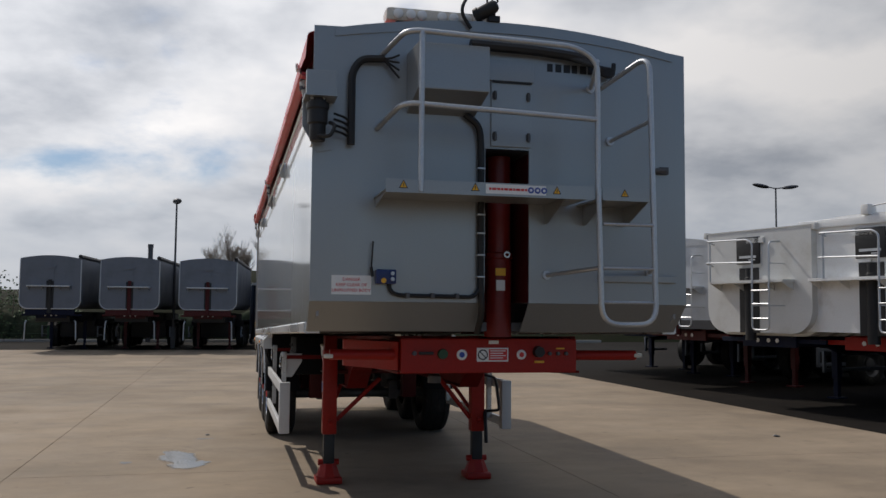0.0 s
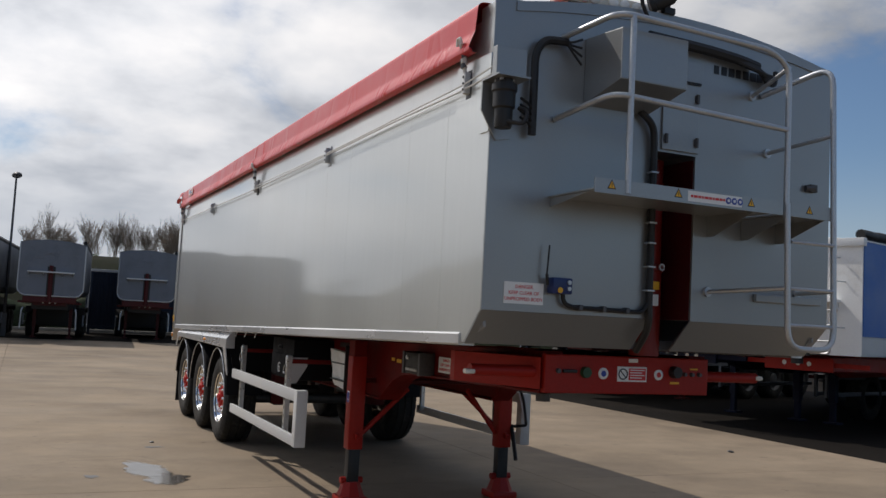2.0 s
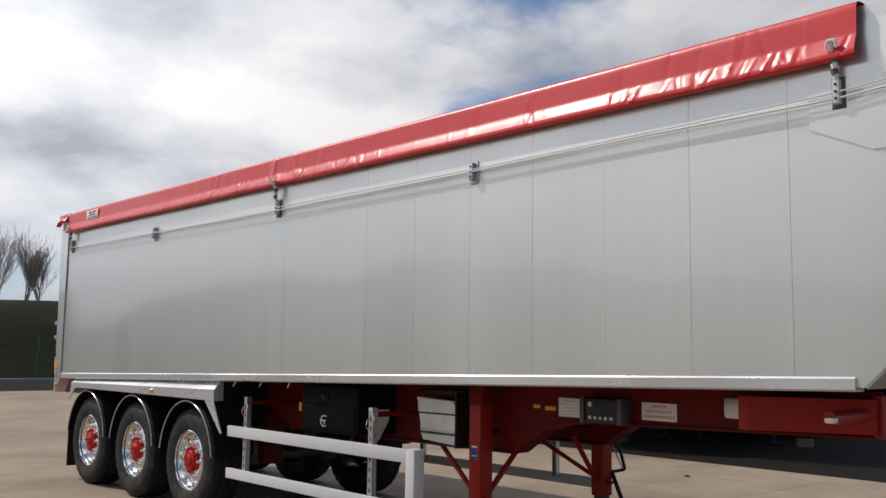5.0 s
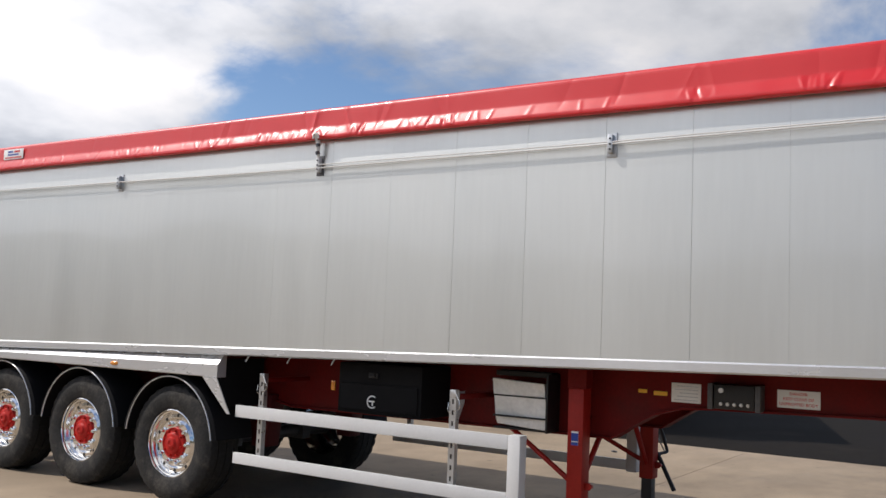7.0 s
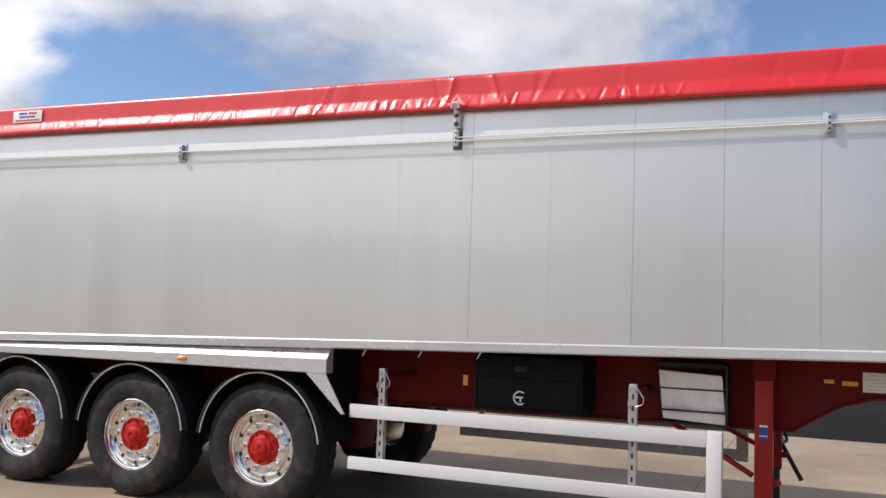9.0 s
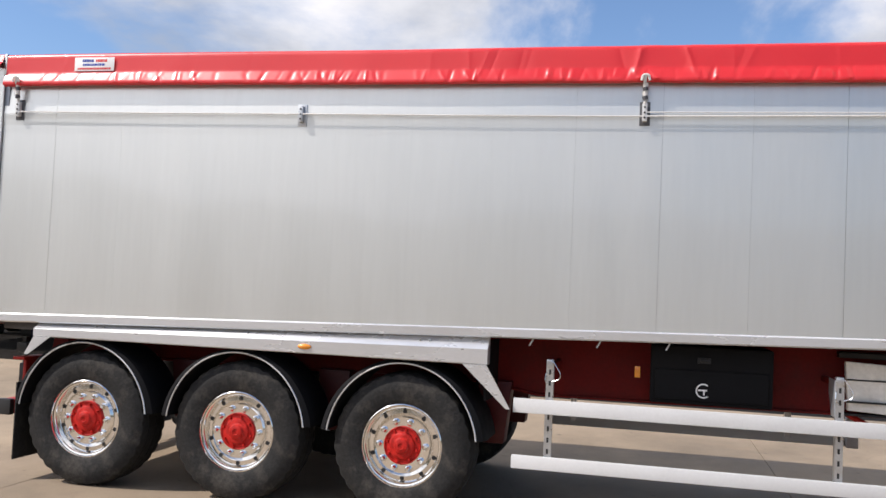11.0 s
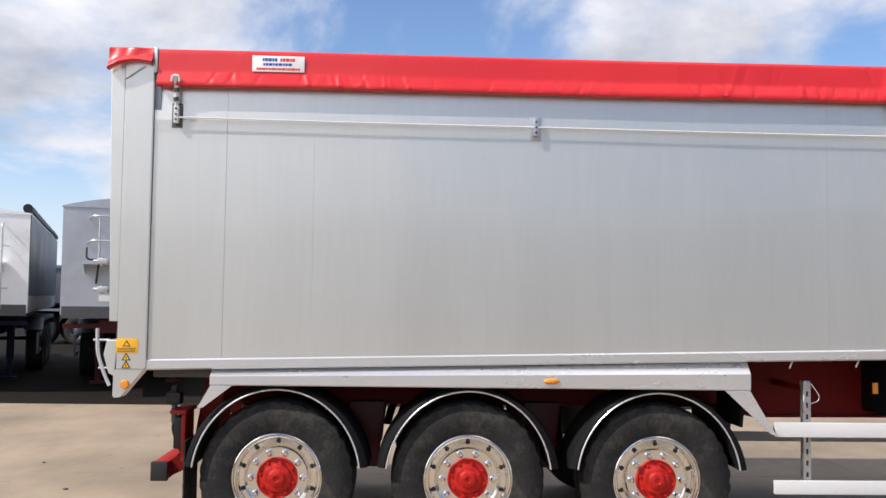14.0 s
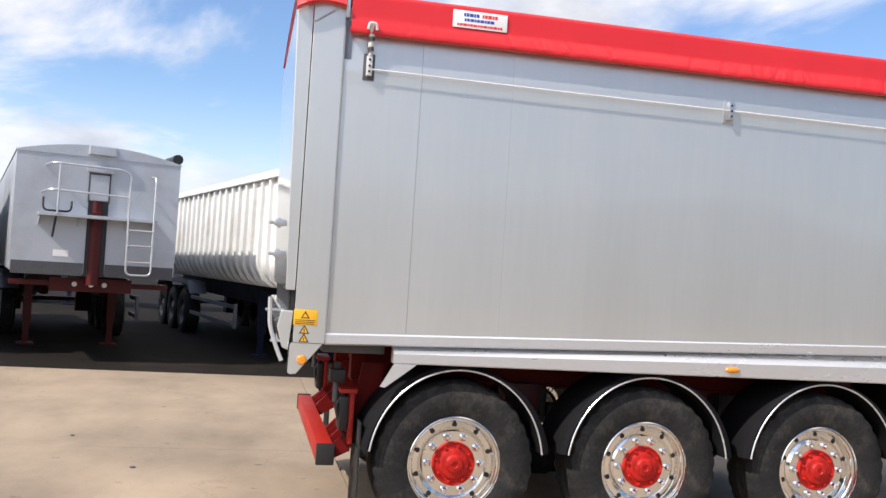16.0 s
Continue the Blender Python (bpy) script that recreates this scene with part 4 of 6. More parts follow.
def build_legs():
    for x in (-0.795, 0.69):
        bm = B()
        box(bm, x - 0.068, x + 0.068, 3.235, 3.355, 0.47, 1.28, 0.008)
        leg = part("landing_leg", bm, RED, trailer, "red landing leg with black inner tube")
        bm = B(); box(bm, x - 0.053, x + 0.053, 3.25, 3.34, 0.12, 0.475, 0.006)
        part("inner_tube", bm, BLACK, leg)
        bm = B()
        
        r = bmesh.ops.create_cone(bm, cap_ends=True, segments=8, radius1=0.125, radius2=0.075, depth=0.13)["verts"]
        bmesh.ops.transform(bm, matrix=pose(x, 3.295, 0.125, 0, 0, 22.5), verts=r)
        box(bm, x - 0.125, x + 0.125, 3.165, 3.425, 0.004, 0.07, 0.02)
        tube(bm, [(x - 0.1, 3.295, 0.2), (x + 0.1, 3.295, 0.2)], 0.03, 10)
        part("foot", bm, RED, leg, "red swivel foot plate")
        bm = B()
        s = -1 if x < 0 else 1
        tube(bm, [(x, 3.37, 0.62), (s * 0.56, 4.05, 0.97)], 0.02, 8)
        tube(bm, [(x - s * 0.07, 3.295, 0.6), (s * 0.3, 3.295, 1.0)], 0.022, 8)
        box(bm, x - 0.012, x + 0.012, 3.195, 3.236, 0.56, 0.61, 0.004)
        tube(bm, [(x - 0.016, 3.195, 0.585), (x + 0.016, 3.195, 0.585)], 0.016, 10)
        part("brace", bm, RED, leg)
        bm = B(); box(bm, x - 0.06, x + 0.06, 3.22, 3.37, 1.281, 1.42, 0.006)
        part("leg_bracket", bm, RED_UNDERBODY_SHADE, leg, smooth=False)
    bm = B(); tube(bm, [(-0.72, 3.295, 1.07), (0.62, 3.295, 1.07)], 0.022, 10)
    part("cross_shaft", bm, RED_SHADED, trailer)
    bm = B(); box(bm, -0.8665, -0.8632, 3.268, 3.322, 0.875, 0.975, 0.001)
    lab = part("label", bm, SIGN, trailer, "small blue and white leg label")
    bm = B(); box(bm, -0.8678, -0.8667, 3.268, 3.322, 0.905, 0.962); box(bm, -0.8678, -0.8667, 3.268, 3.322, 0.875, 0.898)
    part("blue_bar", bm, INK_BLUE, lab, smooth=False)
    bm = B()
    tube(bm, rounded([(0.75, 3.30, 1.03), (0.88, 3.30, 1.0), (0.90, 3.27, 0.90), (0.90, 3.2, 0.68), (0.76, 3.25, 0.665)], 0.025), 0.014, 8)
    cr = part("crank_handle", bm, BLACK, trailer, "black landing leg crank on a thin strap")
    bm = B(); tube(bm, rounded([(0.77, 3.25, 0.675), (0.76, 3.23, 0.65), (0.74, 3.12, 0.45), (0.73, 3.08, 0.38)], 0.03), 0.019, 8)
    part("grip", bm, BLACK, cr)
    bm = B(); tube(bm, rounded([(0.80, 3.36, 1.12), (0.90, 3.37, 0.98), (0.905, 3.30, 0.80), (0.905, 3.22, 0.67)], 0.08), 0.006, 6)
    part("strap", bm, ROPE, cr)


def build_guards():
    for s in (-1, 1):
        X = lambda a, b: sorted((s * a - (0.13 if s > 0 else 0), s * b - (0.13 if s > 0 else 0)))
        bm = B()
        box(bm, *X(1.225, 1.26), 3.63, 6.29, 0.842, 0.942, 0.004)
        top = part("side_guard", bm, WHITE_PAINT, trailer, "white two-rail side guard on galvanised posts")
        bm = B(); box(bm, *X(1.225, 1.26), 3.63, 6.29, 0.45, 0.542, 0.004)
        part("rail", bm, WHITE_PAINT, top)
        bm = B(); box(bm, *X(1.16, 1.262), 3.53, 3.628, 0.446, 0.946, 0.006)
        part("end_post", bm, WHITE_PAINT, top)
        for y in (4.12, 6.04):
            bm = B()
            box(bm, *X(1.165, 1.212), y - 0.024, y - 0.019, 0.5, 1.2); box(bm, *X(1.207, 1.212), y - 0.019, y + 0.024, 0.5, 1.2); box(bm, *X(1.165, 1.212), y + 0.0241, y + 0.029, 0.5, 1.2)
            post = part("post", bm, ZINC, top, "galvanised slotted post", smooth=False)
            for k in range(8):
                bm = B(); box(bm, *X(1.2121, 1.2135), y - 0.005, y + 0.010, 0.56 + k * 0.08, 0.595 + k * 0.08)
                part("slot", bm, BLACK, post, smooth=False)
            bm = B()
            box(bm, *X(0.62, 1.164), y - 0.02, y + 0.02, 1.15, 1.19, 0.004)
            part("arm", bm, RED_UNDERBODY_SHADE, post)
            if y < 5:
                bm = B()
                prism(bm, [(X(1.205, 1.205)[0], 1.205), (X(1.0, 1.0)[0], 1.205), (X(1.0, 1.0)[0], 1.12), (X(1.10, 1.10)[0], 0.96), (X(1.205, 1.205)[0], 0.96)], "y", y + 0.03, y + 0.036)
                part("bracket_plate", bm, GALV, post, "pale galvanised bracket plate", smooth=False)
            bm = B(); box(bm, *X(1.16, 1.216), y - 0.022, y + 0.030, 1.165, 1.225, 0.006)
            part("post_cap", bm, ZINC, post)
            bm = B()
            tube(bm, rounded([(X(1.225, 1.225)[0], y - 0.02, 1.21), (X(1.235, 1.235)[0], y - 0.075, 1.13), (X(1.235, 1.235)[0], y - 0.07, 1.09), (X(1.225, 1.225)[0], y - 0.015, 1.07)], 0.03), 0.0035, 6)
            tube(bm, rounded([(X(1.225, 1.225)[0], y + 0.03, 1.13), (X(1.235, 1.235)[0], y + 0.035, 1.07), (X(1.225, 1.225)[0], y + 0.01, 1.05)], 0.03), 0.003, 6)
            part("spring_clip", bm, CHROME, post)


def build_side_fittings():
    t = trailer
    bm = B()
    box(bm, -1.04, -0.6, 4.52, 5.35, 0.957, 1.365, 0.018)
    tb = part("toolbox", bm, PLASTIC, t, "black plastic toolbox with a white round logo")
    bm = B(); box(bm, -1.052, -1.0405, 4.55, 5.32, 0.985, 1.20, 0.01)
    part("lid", bm, PLASTIC, tb)
    bm = B(); lathe(bm, [(0.052, 0.0), (0.052, -0.004), (0.042, -0.004), (0.042, 0.0)], (-1.052, 4.985, 1.06), "x", 28, closed=True)
    for v in list(bm.verts):
        if v.co.y - 4.985 < -0.03 and abs(v.co.z - 1.06) < 0.028:
            bm.verts.remove(v)
    box(bm, -1.056, -1.0525, 4.96, 5.02, 1.058, 1.07); box(bm, -1.056, -1.0525, 4.975, 4.986, 1.03, 1.058)
    part("logo_mark", bm, SIGN, tb)
    bm = B(); tube(bm, [(-1.06, 4.96, 1.27), (-1.06, 5.01, 1.27)], 0.014, 8); box(bm, -1.056, -1.041, 4.94, 5.03, 1.25, 1.29, 0.004)
    part("latch", bm, BLACK, tb)
    bm = B(); box(bm, -1.0, -0.985, 5.42, 5.46, 1.12, 1.20, 0.004)
    part("marker_lamp", bm, AMBER, t, "small amber marker lamp")
    # wrapped sheet in its holder
    bm = B(); box(bm, -0.80, -0.745, 3.56, 4.0, 0.955, 1.30, 0.006)
    bmesh.ops.subdivide_edges(bm, edges=[e for e in bm.edges if e.calc_length() > 0.2], cuts=10, use_grid_fill=True)
    for v in bm.verts:
        v.co.x += -0.016 * noise.noise(Vector((v.co.y * 9, v.co.z * 13, 0.5))) - 0.12 * (v.co.z - 1.13)
        v.co.y += 0.08 * (v.co.z - 1.1)
        v.co.z -= 0.05 * (3.78 - v.co.y)
    sh = part("wrapped_panel", bm, WRAP, t, "white wrapped panel tied with black straps")
    bm = B()
    for z in (1.03, 1.185):
        box(bm, -0.815, -0.74, 3.555, 4.005, z - 0.006, z + 0.006, 0.002)
    part("strap", bm, BLACK, sh)
    bm = B()
    box(bm, -0.83, -0.60, 3.535, 3.552, 0.93, 1.36, 0.003); box(bm, -0.74, -0.56, 3.552, 4.04, 0.925, 0.94, 0.003); box(bm, -0.72, -0.60, 3.56, 4.04, 1.33, 1.37, 0.004)
    part("holder", bm, BLACK, sh)
    # plates on the beam
    bm = B(); box(bm, -0.626, -0.6215, 2.46, 2.67, 1.225, 1.36, 0.001)
    pl = part("data_plate", bm, SIGN, t, "pale data plate with faint rows")
    bm = B()
    for k in range(5):
        box(bm, -0.6272, -0.6262, 2.48, 2.65 - 0.02 * (k % 3), 1.24 + 0.024 * k, 1.246 + 0.024 * k)
    part("text_bar", bm, GALV, pl, smooth=False)
    bm = B(); box(bm, -0.74, -0.622, 2.07, 2.34, 1.21, 1.375, 0.012)
    cp = part("control_box", bm, BLACK, t, "black control panel with round buttons in a dark frame")
    for y, z, r in [(2.11 + 0.045 * k, 1.245, 0.011) for k in range(5)] + [(2.29, 1.335, 0.016)]:
        bm = B(); lathe(bm, [(0.0, -0.012), (r, -0.012), (r * 1.2, 0.0)], (-0.741, y, z), "x", 12)
        part("button", bm, ALU, cp)
    for y0, y1 in ((2.03, 2.065), (2.345, 2.38)):
        bm = B()
        box(bm, -0.75, -0.622, y0, y1, 1.205, 1.38, 0.004)
        part("frame", bm, DARK_STEEL, cp)
    bm = B(); box(bm, -0.626, -0.6215, 1.68, 1.95, 1.245, 1.362, 0.001)
    ds = part("danger_sign", bm, SIGN, t, "white danger sign with red lettering")
    for k, tx in enumerate(("DANGER", "KEEP CLEAR OF", "UNPROPPED BODY")):
        words("lettering", tx, 0.028, ds, INK_RED, (-0.6268, 1.815, 1.338 - 0.034 * k), 90, 0, -90)
    bm = B(); box(bm, -0.626, -0.6215, 2.70, 2.80, 1.262, 1.292, 0.001); box(bm, -0.626, -0.6215, 2.85, 2.915, 1.272, 1.298, 0.001)
    part("yellow_label", bm, YELLOW, t, smooth=False)
    bm = B(); box(bm, -0.76, -0.622, 1.10, 1.27, 1.30, 1.43, 0.025)
    part("valve_box", bm, ZINC, t, "grey valve box under the rail")
    for y in (5.22, 5.69, 6.16):
        bm = B(); tube(bm, [(-1.26, y, zb(y) - 0.06), (-1.27, y + 0.03, zb(y) - 0.12)], 0.006, 6)
        part("rope_hook", bm, ALU, t, "small bent rope hook")


def build_rear():
    t = trailer
    bm = B()
    box(bm, -1.08, 1.08, 10.485, 10.59, 0.495, 0.615, 0.006)
    bar = part("rear_bumper", bm, RED, t, "red rear underrun bar with black end caps")
    for x0, x1 in ((-1.135, -1.081), (1.081, 1.135)):
        bm = B(); box(bm, x0, x1, 10.48, 10.595, 0.49, 0.62, 0.008)
        part("end_cap", bm, BLACK, bar)
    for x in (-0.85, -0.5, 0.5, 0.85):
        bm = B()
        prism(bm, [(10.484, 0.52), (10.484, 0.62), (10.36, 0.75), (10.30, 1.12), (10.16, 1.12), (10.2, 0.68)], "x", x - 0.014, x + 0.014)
        part("bracket", bm, RED_UNDERBODY_SHADE, bar, smooth=False)
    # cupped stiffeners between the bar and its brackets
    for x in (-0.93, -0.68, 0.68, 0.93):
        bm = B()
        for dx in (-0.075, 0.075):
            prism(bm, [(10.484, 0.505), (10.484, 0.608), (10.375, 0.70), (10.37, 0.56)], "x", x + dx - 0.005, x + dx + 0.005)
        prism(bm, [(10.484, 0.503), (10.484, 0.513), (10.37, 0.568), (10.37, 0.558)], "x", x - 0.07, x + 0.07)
        part("stiffener", bm, RED_UNDERBODY_SHADE, bar, smooth=False)
    for x in (-0.98, 0.98):
        bm = B(); box(bm, x - 0.13, x + 0.13, 10.37, 10.4, 0.62, 0.96, 0.008); box(bm, x - 0.17, x + 0.17, 10.36, 10.47, 0.95, 0.975, 0.004)
        lp = part("lamp_bracket", bm, RED, t, "red rear lamp bracket")
        bm = B(); box(bm, x - 0.10, x + 0.10, 10.40, 10.46, 0.70, 0.92, 0.012)
        part("rear_lamp", bm, BLACK, lp, "dark rear lamp cluster")
        bm = B(); box(bm, x - 0.06, x + 0.06, 10.43, 10.53, 1.0, 1.085, 0.012); box(bm, x - 0.03, x + 0.03, 10.46, 10.5, 1.085, 1.13, 0.006)
        wk = part("work_lamp", bm, BLACK, lp)
        bm = B(); tube(bm, [(x, 10.48, 1.0), (x, 10.48, 0.87)], 0.022, 10)
        part("lamp_stem", bm, DARK_STEEL, wk)
        for k in range(3):
            bm = B(); tube(bm, rounded([(x - 0.05 + 0.04 * k, 10.43, 0.93), (x - 0.06 + 0.04 * k, 10.48, 0.86), (x - 0.05 + 0.04 * k, 10.45, 0.74), (x - 0.03, 10.40, 0.64)], 0.05), 0.011, 8)
            part("lamp_cable", bm, BLACK, lp)
    # rear post stickers
    bm = B(); box(bm, -1.3075, -1.3056, 10.655, 10.80, 1.375, 1.472, 0.0005)
    ys = part("warning_sticker", bm, YELLOW, t, "yellow warning sticker with a triangle")
    bm = B(); prism(bm, [(10.703, 1.418), (10.757, 1.418), (10.73, 1.463)], "x", -1.3084, -1.3076)
    for k in range(3):
        box(bm, -1.3084, -1.3076, 10.668 + 0.004 * k, 10.79, 1.404 - 0.011 * k, 1.408 - 0.011 * k)
    part("triangle_mark", bm, INK_BLACK, ys, smooth=False)
    bm = B(); prism(bm, [(10.704, 1.4195), (10.756, 1.4195), (10.73, 1.4605)], "x", -1.3089, -1.3085)
    for v in bm.verts:
        v.co.y = 10.73 + (v.co.y - 10.73) * 0.68; v.co.z = 1.431 + (v.co.z - 1.431) * 0.62
    part("triangle_field", bm, YELLOW, ys, smooth=False)
    for zc in (1.345, 1.318 - 0.025):
        bm = B(); prism(bm, [(10.70, zc - 0.02), (10.762, zc - 0.02), (10.731, zc + 0.034)], "x", -1.3070, -1.3057)
        tr = part("triangle_sticker", bm, INK_BLACK, t, "small black and yellow triangle sticker", smooth=False)
        bm = B(); prism(bm, [(10.711, zc - 0.0145), (10.751, zc - 0.0145), (10.731, zc + 0.021)], "x", -1.3076, -1.30705)
        part("field", bm, YELLOW, tr, smooth=False)
        bm = B(); box(bm, -1.3082, -1.3077, 10.728, 10.734, zc - 0.011, zc + 0.009)
        part("mark", bm, INK_BLACK, tr, smooth=False)
    bm = B(); lathe(bm, [(0.0, -0.018), (0.024, -0.016), (0.03, -0.008), (0.03, 0.004)], (-1.302, 10.735, 1.165), "x", 24)
    part("side_reflector", bm, AMBER, t, "round amber reflector")


def triangle_sign(x, z, parent, y, s=0.028):
    bm = B(); prism(bm, [(x - s, z - s * 0.8), (x + s, z - s * 0.8), (x, z + s)], "y", y - 0.0012, y)
    tr = part("triangle_sticker", bm, INK_BLACK, parent, "yellow warning triangle sticker", smooth=False)
    k = 0.72
    bm = B(); prism(bm, [(x - s * k, z - s * 0.8 + s * 0.17), (x + s * k, z - s * 0.8 + s * 0.17), (x, z + s * 0.66)], "y", y - 0.0018, y - 0.0013)
    f = part("field", bm, YELLOW, tr, smooth=False)
    bm = B(); box(bm, x - 0.0025, x + 0.0025, y - 0.0024, y - 0.0019, z - s * 0.45, z + s * 0.3)
    part("mark", bm, INK_BLACK, tr, smooth=False)


def build_front():
    t = trailer
    # ram in its slot
    bm = B()
    lathe(bm, [(0.0, 0.0), (0.092, 0.0), (0.092, 0.52), (0.10, 0.53), (0.10, 0.56), (0.084, 0.57), (0.084, 1.22), (0.0, 1.22)], (0.0, 0.27, 1.49), "z", 28)
    ram = part("ram", bm, RED_RAM, t, "dark red telescopic tipping ram")
    bm = B(); box(bm, 0.1265, 0.1295, 0.016, 0.598, 1.72, 2.70); box(bm, -0.169, 0.126, 0.575, 0.598, 1.50, 2.70); box(bm, -0.1695, -0.1665, 0.016, 0.574, 1.72, 2.70)
    part("slot_lining", bm, RED_SHADED, ram, smooth=False)
    bm = B(); box(bm, -0.045, 0.025, 0.17, 0.18, 1.90, 1.95, 0.002)
    part("yellow_tag", bm, YELLOW, ram)
    bm = B(); box(bm, -0.04, 0.02, 0.168, 0.18, 1.80, 1.87, 0.002)
    part("white_tag", bm, SIGN, ram)
    bm = B(); lathe(bm, [(0.012, 0.0), (0.012, -0.01), (0.022, -0.01), (0.022, 0.0)], (0.03, 0.165, 2.04), "y", 18, closed=True)
    part("ring", bm, ALU, ram)
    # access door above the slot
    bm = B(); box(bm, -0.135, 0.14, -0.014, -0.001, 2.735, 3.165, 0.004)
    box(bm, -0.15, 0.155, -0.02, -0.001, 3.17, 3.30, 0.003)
    door = part("access_door", bm, SILVER_SHADED, t, "silver access door above the ram slot", smooth=False)
    for x in (-0.112, 0.118):
        for z in (2.80, 3.07):
            bm = B()
            tube(bm, [(x, -0.025, z - 0.028), (x, -0.025, z + 0.028)], 0.011, 8)
            box(bm, x - 0.015, x + 0.015, -0.022, -0.014, z - 0.02, z + 0.02, 0.002)
            part("hinge", bm, DARK_STEEL, door)
    bm = B(); box(bm, -0.13, 0.135, -0.004, -0.0005, 3.165, 3.1705); box(bm, -0.13, 0.14, -0.025, -0.0201, 3.155, 3.170)
    part("door_gap", bm, BLACK, door, smooth=False)
    # motor cover box
    bm = B()
    x0, x1 = -0.695, -0.245
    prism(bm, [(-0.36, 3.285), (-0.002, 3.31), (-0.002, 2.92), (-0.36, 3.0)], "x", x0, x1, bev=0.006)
    part("cover_box", bm, SILVER_SHADED, t, "silver box with a sloping underside", smooth=False)
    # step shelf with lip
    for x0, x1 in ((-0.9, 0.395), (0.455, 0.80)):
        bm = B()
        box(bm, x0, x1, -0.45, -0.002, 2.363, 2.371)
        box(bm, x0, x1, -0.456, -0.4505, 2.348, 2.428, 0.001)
        sh = part("step_shelf", bm, SILVER_SHADED, t, "silver walkway shelf with warning stickers", smooth=False)
        for x in ((x0 + 0.012, x1 - 0.16) if x0 < 0 else (x0 + 0.05, x1 - 0.01)):
            bm = B()
            prism(bm, [(-0.40, 2.362), (-0.002, 2.362), (-0.002, 2.235), (-0.06, 2.235)] if x > -0.5 else [(-0.40, 2.362), (-0.002, 2.362), (-0.002, 2.31)], "x", x, x + 0.006)
            part("gusset", bm, SILVER_SHADED, sh, smooth=False)
        for x in ((-0.795, -0.36, 0.155) if x0 < 0 else (0.60,)):
            triangle_sign(x, 2.396, sh, -0.4562)
        if x0 < 0:
            bm = B(); box(bm, -0.295, 0.085, -0.4575, -0.4562, 2.362, 2.420)
            ws = part("warning_strip", bm, SIGN, sh, "white warning strip with red bars and blue discs", smooth=False)
            bm = B()
            xx = -0.275
            k = 0
            while xx < -0.03:
                wd = 0.014 + 0.006 * ((k * 5) % 3)
                box(bm, xx, min(xx + wd, -0.03), -0.4585, -0.4577, 2.384, 2.398)
                xx += wd + 0.005
                k += 1
            part("red_bar", bm, INK_RED, ws, smooth=False)
            for k in range(3):
                bm = B(); lathe(bm, [(0.0, -0.001), (0.019, -0.001), (0.019, 0.001)], (-0.012 + 0.042 * k, -0.458, 2.391), "y", 18)
                part("blue_disc", bm, INK_BLUE, ws)
            for k in range(3):
                bm = B(); lathe(bm, [(0.0, -0.001), (0.009, -0.001), (0.009, 0.001)], (-0.012 + 0.042 * k, -0.4595, 2.391), "y", 12)
                part("white_mark", bm, SIGN, ws)
    # handrails and ladder
    def rail(name, pts, r=0.017, rad=0.1, lab=""):
        b_ = B(); tube(b_, rounded(pts, rad), r, 12)
        return part(name, b_, GALV, t, lab)
    rail("handrail", [(-0.865, -0.01, 3.28), (-0.78, -0.45, 3.325), (0.28, -0.45, 3.30), (0.425, -0.45, 3.22), (0.425, -0.45, 2.34)], lab="galvanised tube handrail")
    rail("mid_rail", [(-0.885, -0.01, 2.81), (-0.80, -0.45, 2.885), (0.425, -0.45, 2.85)])
    rail("rail_post", [(-0.69, -0.452, 3.32), (-0.69, -0.452, 2.36)])
    lad = rail("ladder", [(0.425, -0.458, 2.42), (0.44, -0.47, 1.585), (0.80, -0.47, 1.585), (0.775, -0.45, 3.285), (0.64, -0.01, 3.17)], 0.0175, 0.12, "galvanised tube access ladder")
    for z in (1.72, 1.93, 2.2):
        bm = B()
        tube(bm, [(0.45, -0.47, z), (0.785, -0.47, z)], 0.010, 8)
        part("rung", bm, GALV, lad)
    for a, b in (((0.43, -0.46, 1.93), (0.25, -0.01, 1.9)), ((0.775, -0.45, 2.86), (0.70, -0.01, 2.81)), ((0.78, -0.46, 1.93), (0.98, -0.01, 1.93)), ((0.425, -0.45, 3.22), (0.56, -0.01, 3.16))):
        bm = B()
        tube(bm, [a, b], 0.0135, 8)
        v = Vector(b)
        tube(bm, [v + Vector((0, 0.012, 0)), v + Vector((0, -0.006, 0))], 0.03, 10)
        part("stay", bm, GALV, lad)
    bm = B(); tube(bm, [(1.03, -0.01, 2.62), (1.1, -0.02, 2.625)], 0.022, 8); box(bm, 1.06, 1.12, -0.03, -0.001, 2.6, 2.65, 0.004)
    part("stub", bm, DARK_STEEL, t)
    bm = B(); box(bm, 0.62, 1.17, -0.03, -0.001, 1.86, 1.91, 0.006)
    part("ledge", bm, SILVER_SHADED, t, smooth=False)
    # name plate: plain dark bars in place of the brand
    for k, wd in enumerate((0.038, 0.042, 0.046, 0.038, 0.046, 0.05, 0.046, 0.044)):
        x = 0.255 + 0.058 * k
        bm = B(); box(bm, x, x + wd, -0.0035, -0.0008, 3.258, 3.312)
        part("name_bar", bm, INK_BLACK, t, "dark plain name bar", smooth=False)
    # wiring
    def hose(name, pts, r, rad=0.06, mat_=BLACK, lab="", ribs=False):
        b_ = B()
        pp = rounded(pts, rad, 8)
        tube(b_, pp, r, 8)
        return part(name, b_, mat_, t, lab)
    hose("hose", [(-1.055, -0.05, 2.69), (-1.055, -0.05, 3.15), (-1.0, -0.05, 3.24), (-0.85, -0.05, 3.25)], 0.024, 0.1, lab="thick black cable conduit")
